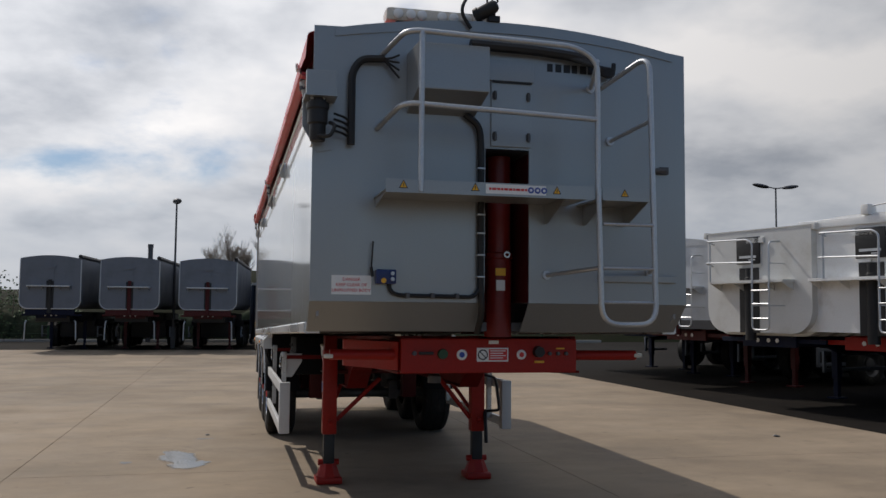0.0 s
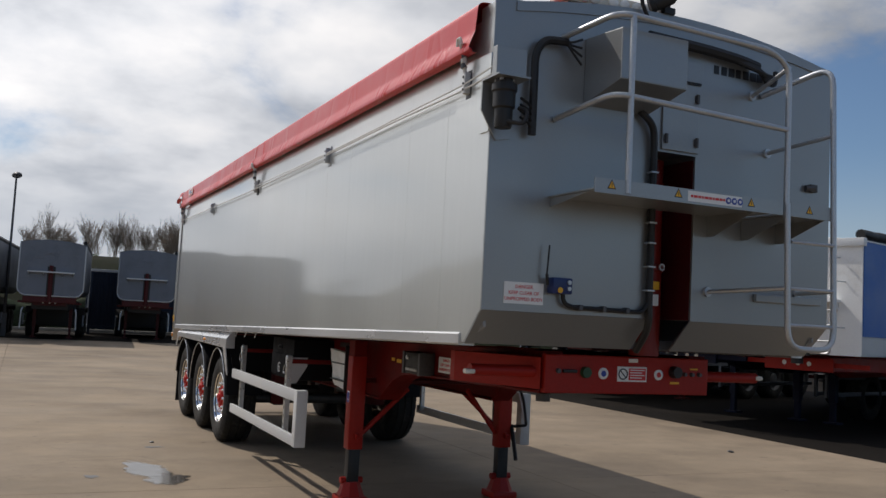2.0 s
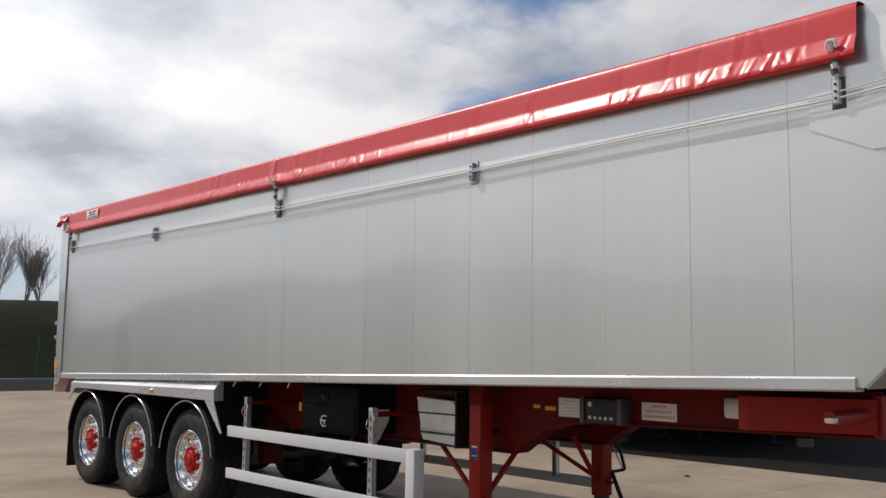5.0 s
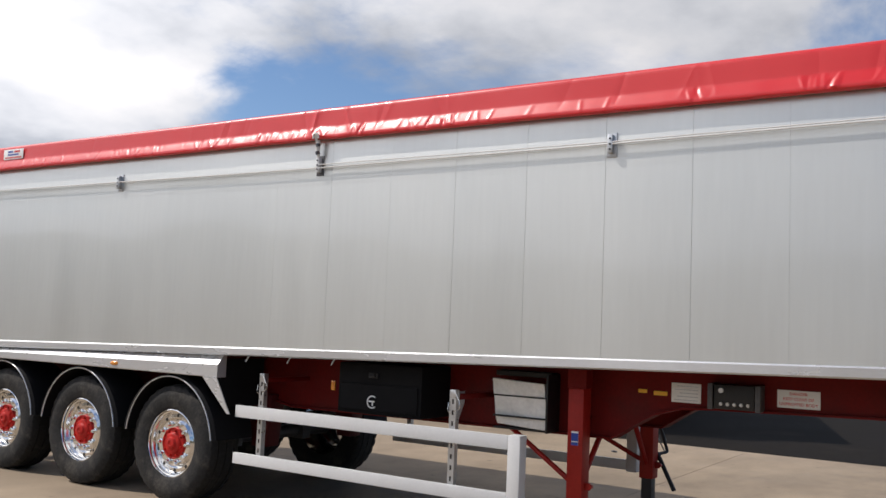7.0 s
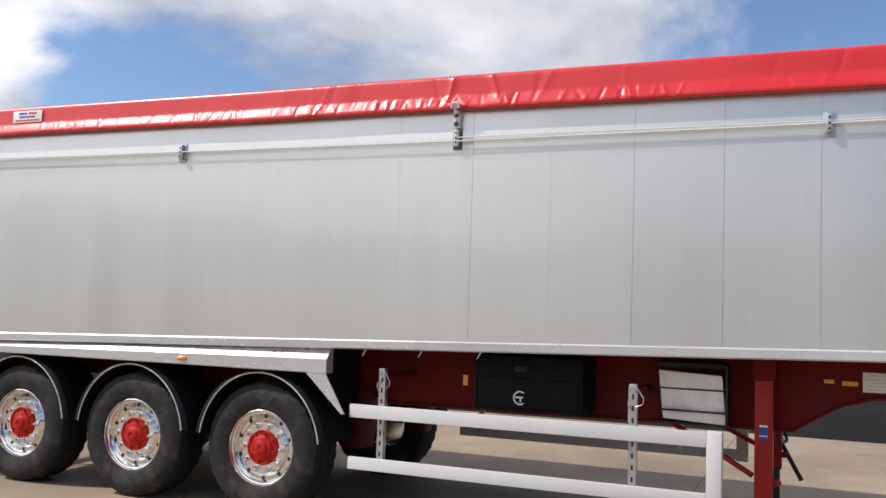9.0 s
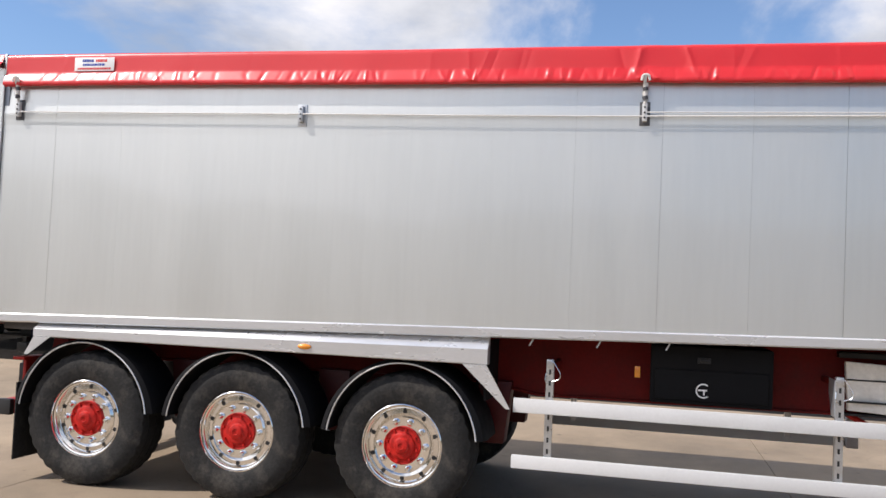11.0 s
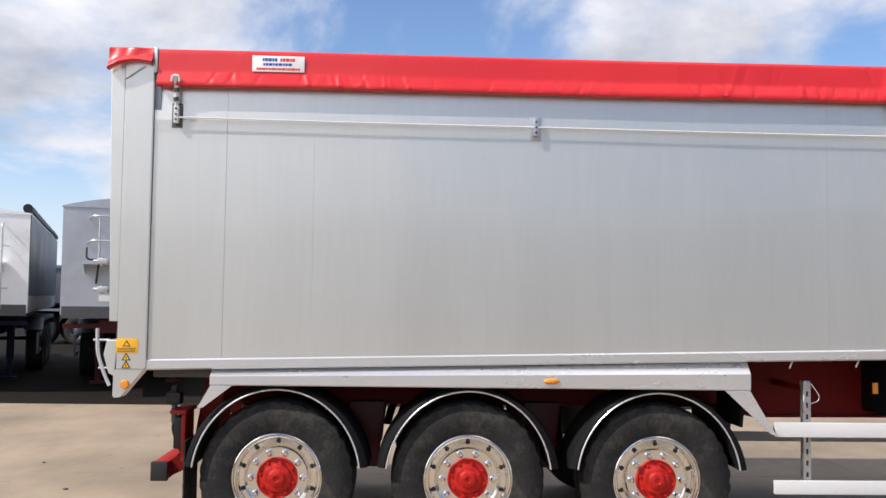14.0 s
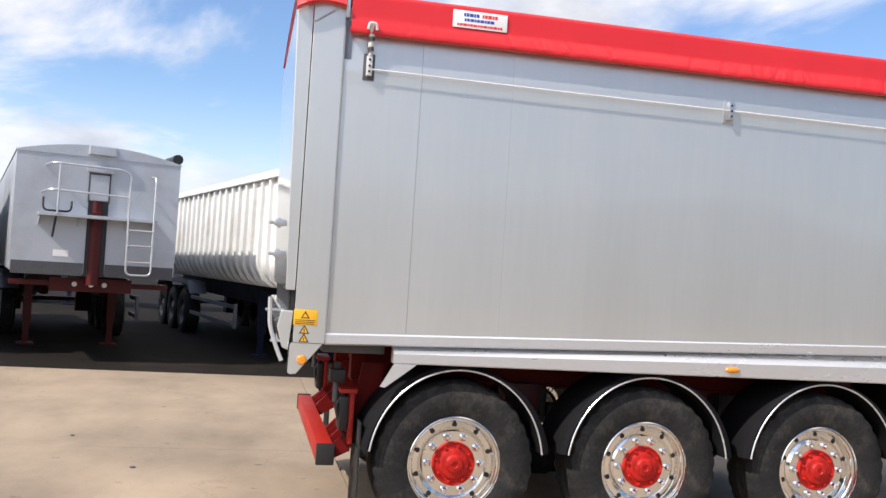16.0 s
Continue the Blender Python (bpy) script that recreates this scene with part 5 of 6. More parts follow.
    for k in range(4):
        hose("cable", [(-0.86, -0.05, 3.25), (-0.81, -0.05, 3.255 - 0.02 * k), (-0.755, -0.06, 3.28 - 0.05 * k)], 0.007, 0.03)
        hose("cable", [(-1.055, -0.05, 2.72 + 0.035 * k), (-1.10, -0.08, 2.75 + 0.035 * k), (-1.17, -0.12, 2.76 + 0.035 * k)], 0.008, 0.03)
    hose("main_cable", [(-0.29, -0.06, 3.385), (0.15, -0.05, 3.38), (0.42, -0.05, 3.36), (0.56, -0.05, 3.335)], 0.034, 0.1, lab="thick black cable under the roof edge")
    for k in range(5):
        hose("cable", [(0.38, -0.055, 3.37 - 0.006 * k), (0.54, -0.06 - 0.012 * k, 3.35 - 0.016 * k), (0.62, -0.07, 3.24 + 0.012 * k), (0.70, -0.06, 3.235 + 0.012 * k), (0.71, -0.05, 3.33 - 0.01 * k)], 0.015, 0.06)
    hose("conduit", [(-0.32, -0.04, 2.93), (-0.22, -0.04, 2.86), (-0.205, -0.03, 2.72), (-0.205, -0.03, 1.82), (-0.19, -0.02, 1.66), (-0.19, 0.1, 1.52)], 0.022, 0.08, lab="black conduit beside the ram slot")
    hose("conduit", [(-0.80, -0.03, 1.84), (-0.79, -0.03, 1.775), (-0.73, -0.03, 1.755), (-0.25, -0.03, 1.75), (-0.215, -0.03, 1.80)], 0.013, 0.05)
    for x in (-0.68, -0.52, -0.36):
        bm = B(); box(bm, x - 0.012, x + 0.012, -0.046, -0.001, 1.738, 1.772, 0.003)
        part("conduit_clip", bm, DARK_STEEL, t)
    for z in (1.88, 2.02, 2.16, 2.28, 2.58):
        bm = B(); box(bm, -0.232, -0.182, -0.054, -0.001, z - 0.005, z + 0.005, 0.002)
        part("conduit_clip", bm, GALV, t)
    # blue receiver with aerial
    bm = B(); box(bm, -0.885, -0.76, -0.07, -0.001, 1.825, 1.915, 0.008)
    rc = part("receiver_box", bm, BLUE_BOX, t, "small dark blue receiver box with aerial")
    bm = B(); tube(bm, [(-0.905, -0.04, 1.87), (-0.915, -0.045, 1.93)], 0.009, 8); tube(bm, [(-0.915, -0.045, 1.93), (-0.905, -0.045, 2.09)], 0.005, 6)
    part("aerial", bm, BLACK, rc)
    bm = B(); lathe(bm, [(0.0, -0.004), (0.016, -0.004), (0.016, 0.002)], (-0.84, -0.071, 1.845), "y", 16)
    part("yellow_dot", bm, YELLOW, rc)
    bm = B(); lathe(bm, [(0.0, -0.01), (0.012, -0.01), (0.013, 0.002)], (-0.785, -0.071, 1.89), "y", 12); lathe(bm, [(0.0, -0.01), (0.012, -0.01), (0.013, 0.002)], (-0.785, -0.071, 1.855), "y", 12)
    part("socket", bm, GALV, rc)
    # danger sign
    bm = B(); box(bm, -1.157, -0.907, -0.0035, -0.0008, 1.757, 1.877)
    ds = part("danger_sign", bm, SIGN, t, "white danger sign with red lettering", smooth=False)
    for k, tx in enumerate(("DANGER", "KEEP CLEAR OF", "UNPROPPED BODY")):
        words("lettering", tx, 0.028, ds, INK_RED, (-1.032, -0.0042, 1.851 - 0.034 * k), 90, 0, 0)
    # sheet motor on the corner
    bm = B()
    box(bm, -1.355, -1.16, -0.20, -0.001, 2.955, 2.965); box(bm, -1.345, -1.16, -0.15, -0.10, 2.9655, 3.125, 0.004)
    prism(bm, [(-1.355, 2.955), (-1.17, 2.955), (-1.17, 2.66), (-1.26, 2.64), (-1.355, 2.80)], "y", -0.014, -0.002)
    mt = part("sheet_motor", bm, SILVER_SHADED, t, "black sheet motor under a silver housing", smooth=False)
    bm = B()
    lathe(bm, [(0.0, 0.0), (0.045, 0.0), (0.05, 0.02), (0.05, 0.10), (0.062, 0.11), (0.062, 0.19), (0.07, 0.2), (0.07, 0.235), (0.05, 0.24), (0.05, 0.265), (0.0, 0.265)], (-1.27, -0.11, 2.69), "z", 24)
    tube(bm, rounded([(-1.27, -0.15, 2.72), (-1.2, -0.22, 2.70), (-1.17, -0.2, 2.78), (-1.2, -0.15, 2.80)], 0.04), 0.012, 8)
    part("motor", bm, BLACK, mt)
    for k in range(4):
        bm = B(); lathe(bm, [(0.0, -0.012), (0.012, -0.012), (0.012, 0.0)], (-1.305 + 0.065 * (k % 2), -0.11 + (0.03 if k > 1 else -0.03), 2.954), "z", 8)
        part("bolt", bm, ZINC, mt)
    # roof edge: work lamp and pale bar
    bm = B()
    lathe(bm, [(0.0, -0.08), (0.026, -0.08), (0.042, -0.06), (0.045, 0.05), (0.052, 0.055), (0.052, 0.08), (0.046, 0.085), (0.0, 0.08)], (-0.15, -0.02, 3.645), "y", 24)
    wl = part("work_lamp", bm, BLACK, t, "black round camera lamp on the roof edge")
    wl.data.transform(Matrix.Translation((-0.172, -0.02, 3.632)) @ Matrix.Rotation(radians(55), 4, "Z") @ Matrix.Rotation(radians(-22), 4, "X") @ Matrix.Translation((0.15, 0.02, -3.645)))
    bm = B(); box(bm, -0.16, -0.08, -0.03, 0.03, 3.56, 3.6, 0.004); tube(bm, [(-0.12, 0, 3.57), (-0.12, -0.02, 3.64)], 0.012, 8); tube(bm, rounded([(-0.15, 0, 3.58), (-0.17, 0.0, 3.77), (-0.1, 0.0, 3.77), (-0.09, 0.0, 3.7)], 0.03), 0.007, 6)
    part("bracket", bm, BLACK, wl)
    bm = B(); tube(bm, rounded([(-0.28, -0.03, 3.50), (-0.36, -0.05, 3.60), (-0.30, -0.05, 3.73), (-0.18, -0.03, 3.76), (-0.12, 0.0, 3.72)], 0.08), 0.012, 8)
    part("cable", bm, BLACK, wl)
    bm = B(); box(bm, -0.82, -0.05, 0.10, 0.24, 3.556, 3.652, 0.035)
    lb = part("light_bar", bm, CLEAR, t, "pale bar with round white spots on the roof edge")
    # white domes stand for the bright spots along the bar
    for k, x in enumerate((-0.74, -0.655, -0.58, -0.445, -0.365, -0.275, -0.20)):
        bm = B(); lathe(bm, [(0.034, 0.101), (0.033, 0.090), (0.022, 0.082), (0.0, 0.079)], (x, 0, 3.602), "y", 16)
        part("lens", bm, WHITE_SPOT, lb)
    bm = B(); box(bm, -0.75, -0.70, 0.12, 0.22, 3.5, 3.561); box(bm, -0.16, -0.11, 0.12, 0.22, 3.5, 3.561)
    part("bracket", bm, BLACK, lb, smooth=False)


build_body()
build_tarp()
build_cord()
build_running_gear()
build_chassis()
build_legs()
build_guards()
build_side_fittings()
build_rear()
build_front()


# ---- the other trailers ----
def section(style, top):
    """Body outline in (x, z): boxy with small corner cuts, or a tub with round lower corners."""
    w = 1.22
    if style == "tub":
        r, zb0 = 0.42, 1.36
        low = [(w - r + r * math.sin(a), zb0 + r - r * math.cos(a)) for a in np.linspace(0, math.pi / 2, 9)]
    elif style == "row":
        r, zb0 = 0.32, 1.40
        low = [(w - r + r * math.sin(a), zb0 + r - r * math.cos(a)) for a in np.linspace(0, math.pi / 2, 7)]
    else:
        zb0 = 1.40
        low = [(w - 0.02, zb0), (w, zb0 + 0.03)]
    right = low + [(w, top)]
    return [(-x, z) for x, z in right[::-1]] + right


def far_wheel_meshes():
    bm = B()
    lathe(bm, [(0.29, -0.16), (0.36, -0.18), (0.47, -0.17), (0.515, -0.14), (0.52, 0.14), (0.47, 0.17), (0.36, 0.18), (0.29, 0.16)], (0, 0, 0), "x", 36, closed=True)
    tyre = finish(bm, "wheel", RUBBER, True)
    bm = B()
    lathe(bm, [(0.295, 0.1), (0.295, -0.165), (0.275, -0.15), (0.25, -0.09), (0.17, -0.08), (0.16, -0.12), (0.1, -0.15), (0.0, -0.155)], (0, 0, 0), "x", 28)
    # dark steel keeps the rims as dim as the shade round them
    rim = finish(bm, "rim", DARK_STEEL, True)
    return tyre, rim


FAR_TYRE, FAR_RIM = far_wheel_meshes()


def yard_trailer(m, label, group, style, body, chassis, length=9.2, top=3.25, crown=0.13, ram=RED_SHADED, cover=None, side=None, ladder=0, box_panel=None, rolled=None, pale_rim=False, ribs=0, front_strip=True, hook=False, back=0.0, panel_at=0.0, cap=False):
    t = thing("parked_trailer", label, "trailer", group, m)
    sec = section(style, top)
    bm = B()
    prism(bm, sec, "y", 0.0, length)
    part("body", bm, body, t)
    # crowned roof sheet
    bm = B()
    w = 1.235
    roof = [(-w, top - 0.02)] + [(x, top + crown * (1 - (x / w) ** 2)) for x in np.linspace(-w, w, 15)] + [(w, top - 0.02)]
    prism(bm, roof, "y", -0.012, length + 0.01)
    part("roof_sheet", bm, cover or body, t)
    if side is not None:
        bm = B()
        for sx in (-1, 1):
            xa, xb = sorted((sx * 1.221, sx * 1.236))
            box(bm, xa, xb, 0.02, length, 1.72, top - 0.03)
        part("side_panel", bm, side, t, smooth=False)
    if ribs:
        for k in range(ribs):
            y = 0.25 + (length - 0.5) * k / (ribs - 1)
            bm = B()
            outer = [(x * 1.05, z - (0.05 if z < 1.5 else 0)) for x, z in sec]
            pts = outer + sec[::-1]
            prism(bm, pts, "y", y - 0.05, y + 0.05)
            part("rib", bm, body, t, smooth=False)
        for sx in (-1, 1):
            bm = B(); box(bm, *sorted((sx * 1.236, sx * 1.315)), -0.01, length, top - 0.10, top + 0.02, 0.01)
            part("top_rail", bm, body, t)
    if pale_rim:
        bm = B()
        tube(bm, rounded([(sec[0][0], -0.01, top - 0.05)] + [(x * 1.01, -0.01, z - 0.01) for x, z in sec[1:-1]] + [(sec[-1][0], -0.01, top - 0.05)], 0.02, 2), 0.024, 8)
        part("front_rim", bm, GALV, t, "pale tube round the front wall")
    # front fittings
    half = 0.23 if box_panel is not None else 0.15
    bm = B(); box(bm, panel_at - half - 0.01, panel_at + half - 0.01, -0.016, -0.001, 1.36, 2.55 if style != "row" else 2.5)
    part("slot", bm, BLACK, t, smooth=False)
    bm = B(); lathe(bm, [(0.0, 0.0), (0.10, 0.0), (0.10, 1.15), (0.085, 1.16), (0.085, 1.32), (0.0, 1.32)], (panel_at - 0.02, 0.03, 1.22), "z", 18)
    part("ram", bm, ram, t, "tipping ram on the front wall")
    bm = B(); box(bm, -0.15, 0.13, -0.02, -0.001, 2.56, 2.95, 0.003); box(bm, -0.2, 0.2, -0.05, -0.001, 3.0, 3.1, 0.004)
    door = part("access_door", bm, body, t, smooth=False)
    if hook:
        for x in (-0.165, 0.145):
            bm = B(); box(bm, x - 0.008, x + 0.008, -0.024, -0.001, 2.52, 2.96)
            part("door_edge", bm, DARK_STEEL, door, smooth=False)
        bm = B(); box(bm, -0.17, 0.15, -0.026, -0.001, 2.965, 2.99)
        part("door_edge", bm, DARK_STEEL, door, smooth=False)
        bm = B(); box(bm, -0.20, 0.20, -0.10, 0.02, top + 0.02, top + 0.155, 0.008)
        part("vent_box", bm, body, t, "flat box on the crown of the front wall", smooth=False)
    if style == "row":
        for z, x0, x1 in ((3.06, -0.72, 0.55), (2.86, -0.6, 0.5), (3.2, -0.5, 0.7)):
            bm = B(); box(bm, x0, x1, -0.012, -0.001, z, z + 0.022, 0.003)
            part("front_rib", bm, body, t, smooth=False)
        bm = B(); box(bm, -1.0, 1.0, 0.02, 0.10, 1.42, 1.64, 0.01)
        part("cross_beam", bm, chassis, t, "dark red beam under the front wall" if chassis is not NAVY else "", smooth=False)
        for sx in (-1, 1):
            bm = B(); tube(bm, rounded([(sx * 0.98, 0.25, 1.2), (sx * 1.02, 0.2, 1.1), (sx * 1.04, 0.2, 0.42)], 0.05), 0.028, 8)
            part("guard_tube", bm, GALV, t, "pale upright guard tube")
    bm = B(); box(bm, -0.88, 0.86, -0.3, -0.002, 2.26, 2.31, 0.003)
    for x in (-0.86, -0.3, 0.4, 0.82):
        prism(bm, [(-0.29, 2.26), (-0.002, 2.26), (-0.002, 2.12)], "x", x, x + 0.008)
    part("step_shelf", bm, body if style != "row" else GALV, t, "narrow walkway shelf", smooth=False)
    if front_strip and style == "box":
        bm = B(); box(bm, -1.2, -0.17, -0.012, -0.001, 1.36, 1.56); box(bm, 0.15, 1.2, -0.012, -0.001, 1.36, 1.56)
        part("kick_strip", bm, DARK_STEEL, t, smooth=False)
        bm = B(); box(bm, -0.62, -0.40, -0.006, -0.001, 1.65, 1.75)
        part("white_sign", bm, SIGN, t, smooth=False)
    if ladder:
        s = ladder
        tubes = ((("handrail"), [(-s * 0.80, -0.01, 3.04), (-s * 0.72, -0.3, 3.07), (s * 0.3, -0.3, 3.05), (s * 0.42, -0.3, 2.98), (s * 0.40, -0.3, 2.3)]),
                 (("mid_rail"), [(-s * 0.84, -0.01, 2.62), (-s * 0.74, -0.3, 2.66), (s * 0.41, -0.3, 2.63)]),
                 (("rail_post"), [(-s * 0.62, -0.3, 3.07), (-s * 0.62, -0.3, 2.3)]),
                 (("ladder"), [(s * 0.41, -0.3, 2.6), (s * 0.42, -0.32, 1.42), (s * 0.80, -0.32, 1.42), (s * 0.80, -0.3, 2.98), (s * 0.78, -0.01, 3.0)]))
        for nm, pts in tubes:
            bm = B(); tube(bm, rounded([(x + back, y, z) for x, y, z in pts], 0.09), 0.017, 8)
            part(nm, bm, GALV, t)
        for z in (1.62, 1.88, 2.12):
            bm = B(); tube(bm, [(s * 0.42 + back, -0.32, z), (s * 0.80 + back, -0.32, z)], 0.014, 6)
            part("rung", bm, GALV, t)
        for x, z in ((s * 0.80, 2.6), (s * 0.80, 1.85), (s * 0.42, 1.85)):
            bm = B(); tube(bm, [(x + back, -0.31, z), (x + back + s * 0.08, -0.002, z)], 0.012, 6)
            part("stay", bm, GALV, t)
        bm = B()
        tube(bm, rounded([(-0.82, -0.2, 2.54), (-0.82, -0.25, 2.34), (-0.42, -0.25, 2.34), (-0.42, -0.2, 2.5)], 0.08), 0.016, 8)
        tube(bm, [(-0.62, -0.25, 2.34), (-0.66, -0.2, 1.94)], 0.018, 8)
        if hook:
            part("hose_hook", bm, BLACK, t, "black bent hose hook")
        else:
            bm.free()
    if box_panel is not None:
        bm = B(); box(bm, panel_at - 0.28, panel_at + 0.28, -0.05, -0.017, 2.62, 3.12, 0.02)
        pb = part("dark_panel", bm, box_panel, t, "dark front panel over the ram slot")
        bm = B(); box(bm, panel_at - 0.2, panel_at + 0.2, -0.054, -0.0505, 2.73, 2.775); box(bm, panel_at + 0.02, panel_at + 0.18, -0.054, -0.0505, 2.685, 2.705)
        part("name_bars", bm, GALV, pb, smooth=False)
    if cap:
        bm = B(); box(bm, -1.26, 1.26, -0.06, 0.05, top - 0.10, top + 0.035, 0.012)
        part("roof_rail", bm, body, t, "white rail along the front roof edge")
        bm = B(); box(bm, 0.02, 0.16, -0.10, 0.12, top + 0.05, top + 0.22, 0.012)
        tube(bm, rounded([(0.16, 0.0, top + 0.19), (0.4, 0.0, top + 0.21), (0.62, 0.0, top + 0.24)], 0.1), 0.014, 6)
        part("beacon_box", bm, SIGN, t, "small white box on the roof edge")
    # chassis
    bm = B()
    for sx in (-0.5, 0.5):
        prism(bm, [(0.35, 1.12), (2.3, 1.1), (2.9, 0.92), (length - 0.6, 0.95), (length - 0.6, 1.34), (0.35, 1.34)], "x", sx - 0.06, sx + 0.06)
    part("chassis_beam", bm, chassis, t, smooth=False)
    bm = B(); box(bm, -0.62, 0.62, 0.28, 0.34, 1.1, 1.32, 0.008); box(bm, -1.2, 1.2, 0.34, 0.4, 1.18, 1.26, 0.006)
    fp = part("front_plate", bm, chassis, t, smooth=False)
    for x in (-0.25, 0.0, 0.2):
        bm = B(); lathe(bm, [(0.0, -0.004), (0.04, -0.004), (0.04, 0.002)], (x, 0.28, 1.22), "y", 14)
        part("round_sticker", bm, SIGN, fp)
    for x in (-0.75, 0.7):
        bm = B(); box(bm, x - 0.07, x + 0.07, 3.0, 3.14, 0.4, 1.2, 0.008); box(bm, x - 0.05, x + 0.05, 3.02, 3.12, 0.0, 0.4); box(bm, x - 0.14, x + 0.14, 2.93, 3.21, -0.02, 0.03)
        # legs of a red chassis take the dark navy to sink into shade
        part("landing_leg", bm, NAVY if chassis is RED else chassis, t, smooth=False)
    wy = [length - 4.0, length - 2.7, length - 1.4]
    for y in wy:
        for sx in (-1, 1):
            w = new("wheel", FAR_TYRE)
            w.parent = t
            w.matrix_basis = pose(sx * 1.04, y, 0.50, 0, 0, 0 if sx < 0 else 180)
            r = new("rim", FAR_RIM)
            r.parent = w
    for sx in (-1, 1):
        bm = B()
        xa, xb = sorted((sx * 0.85, sx * 1.24))
        prism(bm, [(wy[0] - 0.95, 0.95), (wy[0] - 0.6, 1.22), (wy[2] + 0.62, 1.22), (wy[2] + 0.72, 0.98), (wy[2] + 0.70, 0.98), (wy[2] + 0.58, 1.14), (wy[0] - 0.55, 1.14), (wy[0] - 0.9, 0.95)], "x", xa, xb)
        part("mudguard", bm, PLASTIC if style == "row" else OLD_SILVER, t, smooth=False)
        bm = B()
        for z0, z1 in ((0.5, 0.58), (0.84, 0.92)):
            box(bm, *sorted((sx * 1.2, sx * 1.23)), 3.3, wy[0] - 1.0, z0, z1, 0.004)
        box(bm, *sorted((sx * 1.18, sx * 1.235)), 3.22, 3.3, 0.48, 0.94, 0.004)
        part("side_guard", bm, OLD_SILVER, t)
    bm = B(); box(bm, -1.1, 1.1, length - 0.3, length - 0.2, 0.5, 0.6, 0.006); box(bm, -0.9, -0.6, length - 0.9, length - 0.6, 0.3, 1.0); box(bm, 0.6, 0.9, length - 0.9, length - 0.6, 0.3, 1.0)
    part("rear_bar", bm, chassis, t, smooth=False)
    if rolled is not None:
        sx = rolled
        bm = B()
        pts = [(sx * 1.17, 0.0 + (length * k / 40), top + 0.09 + 0.03 * noise.noise(Vector((k * 0.9, 3, sx)))) for k in range(41)]
        tube(bm, pts, 0.085, 10)
        part("rolled_sheet", bm, BLACK, t, "black rolled sheet along the top edge")
    return t


# far row, fronts towards the yard
for x, y, ch, rm in ((-8.66, 33.0, NAVY, BLACK), (-5.66, 33.0, RED_SHADED, RED_SHADED), (-2.60, 33.0, RED_SHADED, RED_SHADED), (1.15, 35.3, RED_SHADED, RED_SHADED)):
    row_trailer = yard_trailer(pose(x, y, 0.02, 0, 0, -5), "weathered silver tipping trailer with dark " + ("blue" if ch is NAVY else "red") + " chassis", "far row of parked trailers", "row", OLD_SILVER, ch, 9.0, 3.38, 0.13, rm, pale_rim=True, rolled=1)
    row_trailer.scale.x = 0.94
    # black boxes added for the deep shade around the axles under the body
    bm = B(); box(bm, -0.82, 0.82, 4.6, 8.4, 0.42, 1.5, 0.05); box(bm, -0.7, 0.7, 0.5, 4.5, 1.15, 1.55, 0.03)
    part("running_gear", bm, BLACK, row_trailer, "black boxes for the shade and axles under the body")
    for child in row_trailer.children:
        kind_ = child.name.split(".")[0]
        if kind_ in ("body", "roof_sheet", "front_rim", "slot", "ram", "access_door", "step_shelf", "rolled_sheet"):
            child.location.z += 0.28
        elif kind_ in ("chassis_beam", "front_plate"):
            child.location.z += 0.2


# slanting row beside the yard
SLANT = -72
yard_trailer(pose(8.345, 7.225, -0.02, 0, 0, -74.5), "white tipping trailer with blue sides and red chassis", "slanting row of parked trailers", "box", OLD_WHITE, RED, 9.0, 3.28, 0.08, BLACK, side=BLUE_SIDE, ladder=1, box_panel=BLACK, rolled=1, front_strip=False, back=0.06, panel_at=0.14, cap=True)
yard_trailer(pose(7.65, 9.26, -0.02, 0, 0, -75), "white ribbed round-bodied tipping trailer", "slanting row of parked trailers", "tub", TUB_WHITE, NAVY, 12.2, 3.26, 0.0, BLACK, ladder=1, box_panel=BLACK, ribs=24, back=-0.24, panel_at=-0.16)
yard_trailer(pose(8.23, 13.45, -0.02, 0, 0, -74.5), "grey aluminium tipping trailer with red ram and chassis", "slanting row of parked trailers", "box", PALE_GREY, RED_SHADED, 9.2, 3.25, 0.17, RED_SHADED, ladder=1, rolled=1, hook=True)
yard_trailer(pose(8.7, 16.8, -0.02, 0, 0, SLANT), "dull white tipping trailer with black rolled sheet", "slanting row of parked trailers", "box", OLD_WHITE, NAVY, 9.2, 3.2, 0.10, BLACK, side=OLD_SILVER, ladder=1, rolled=1)
yard_trailer(pose(8.9, 19.9, -0.02, 0, 0, SLANT), "grey tipping trailer with dark chassis", "slanting row of parked trailers", "box", OLD_SILVER, NAVY, 9.2, 3.2, 0.10, BLACK, ladder=1)
yard_trailer(pose(24.5, 13.5, -0.02, 0, 0, -8), "low grey ribbed trailer parked crosswise", "", "box", OLD_SILVER, NAVY, 9.2, 2.7, 0.05, BLACK, ribs=14)


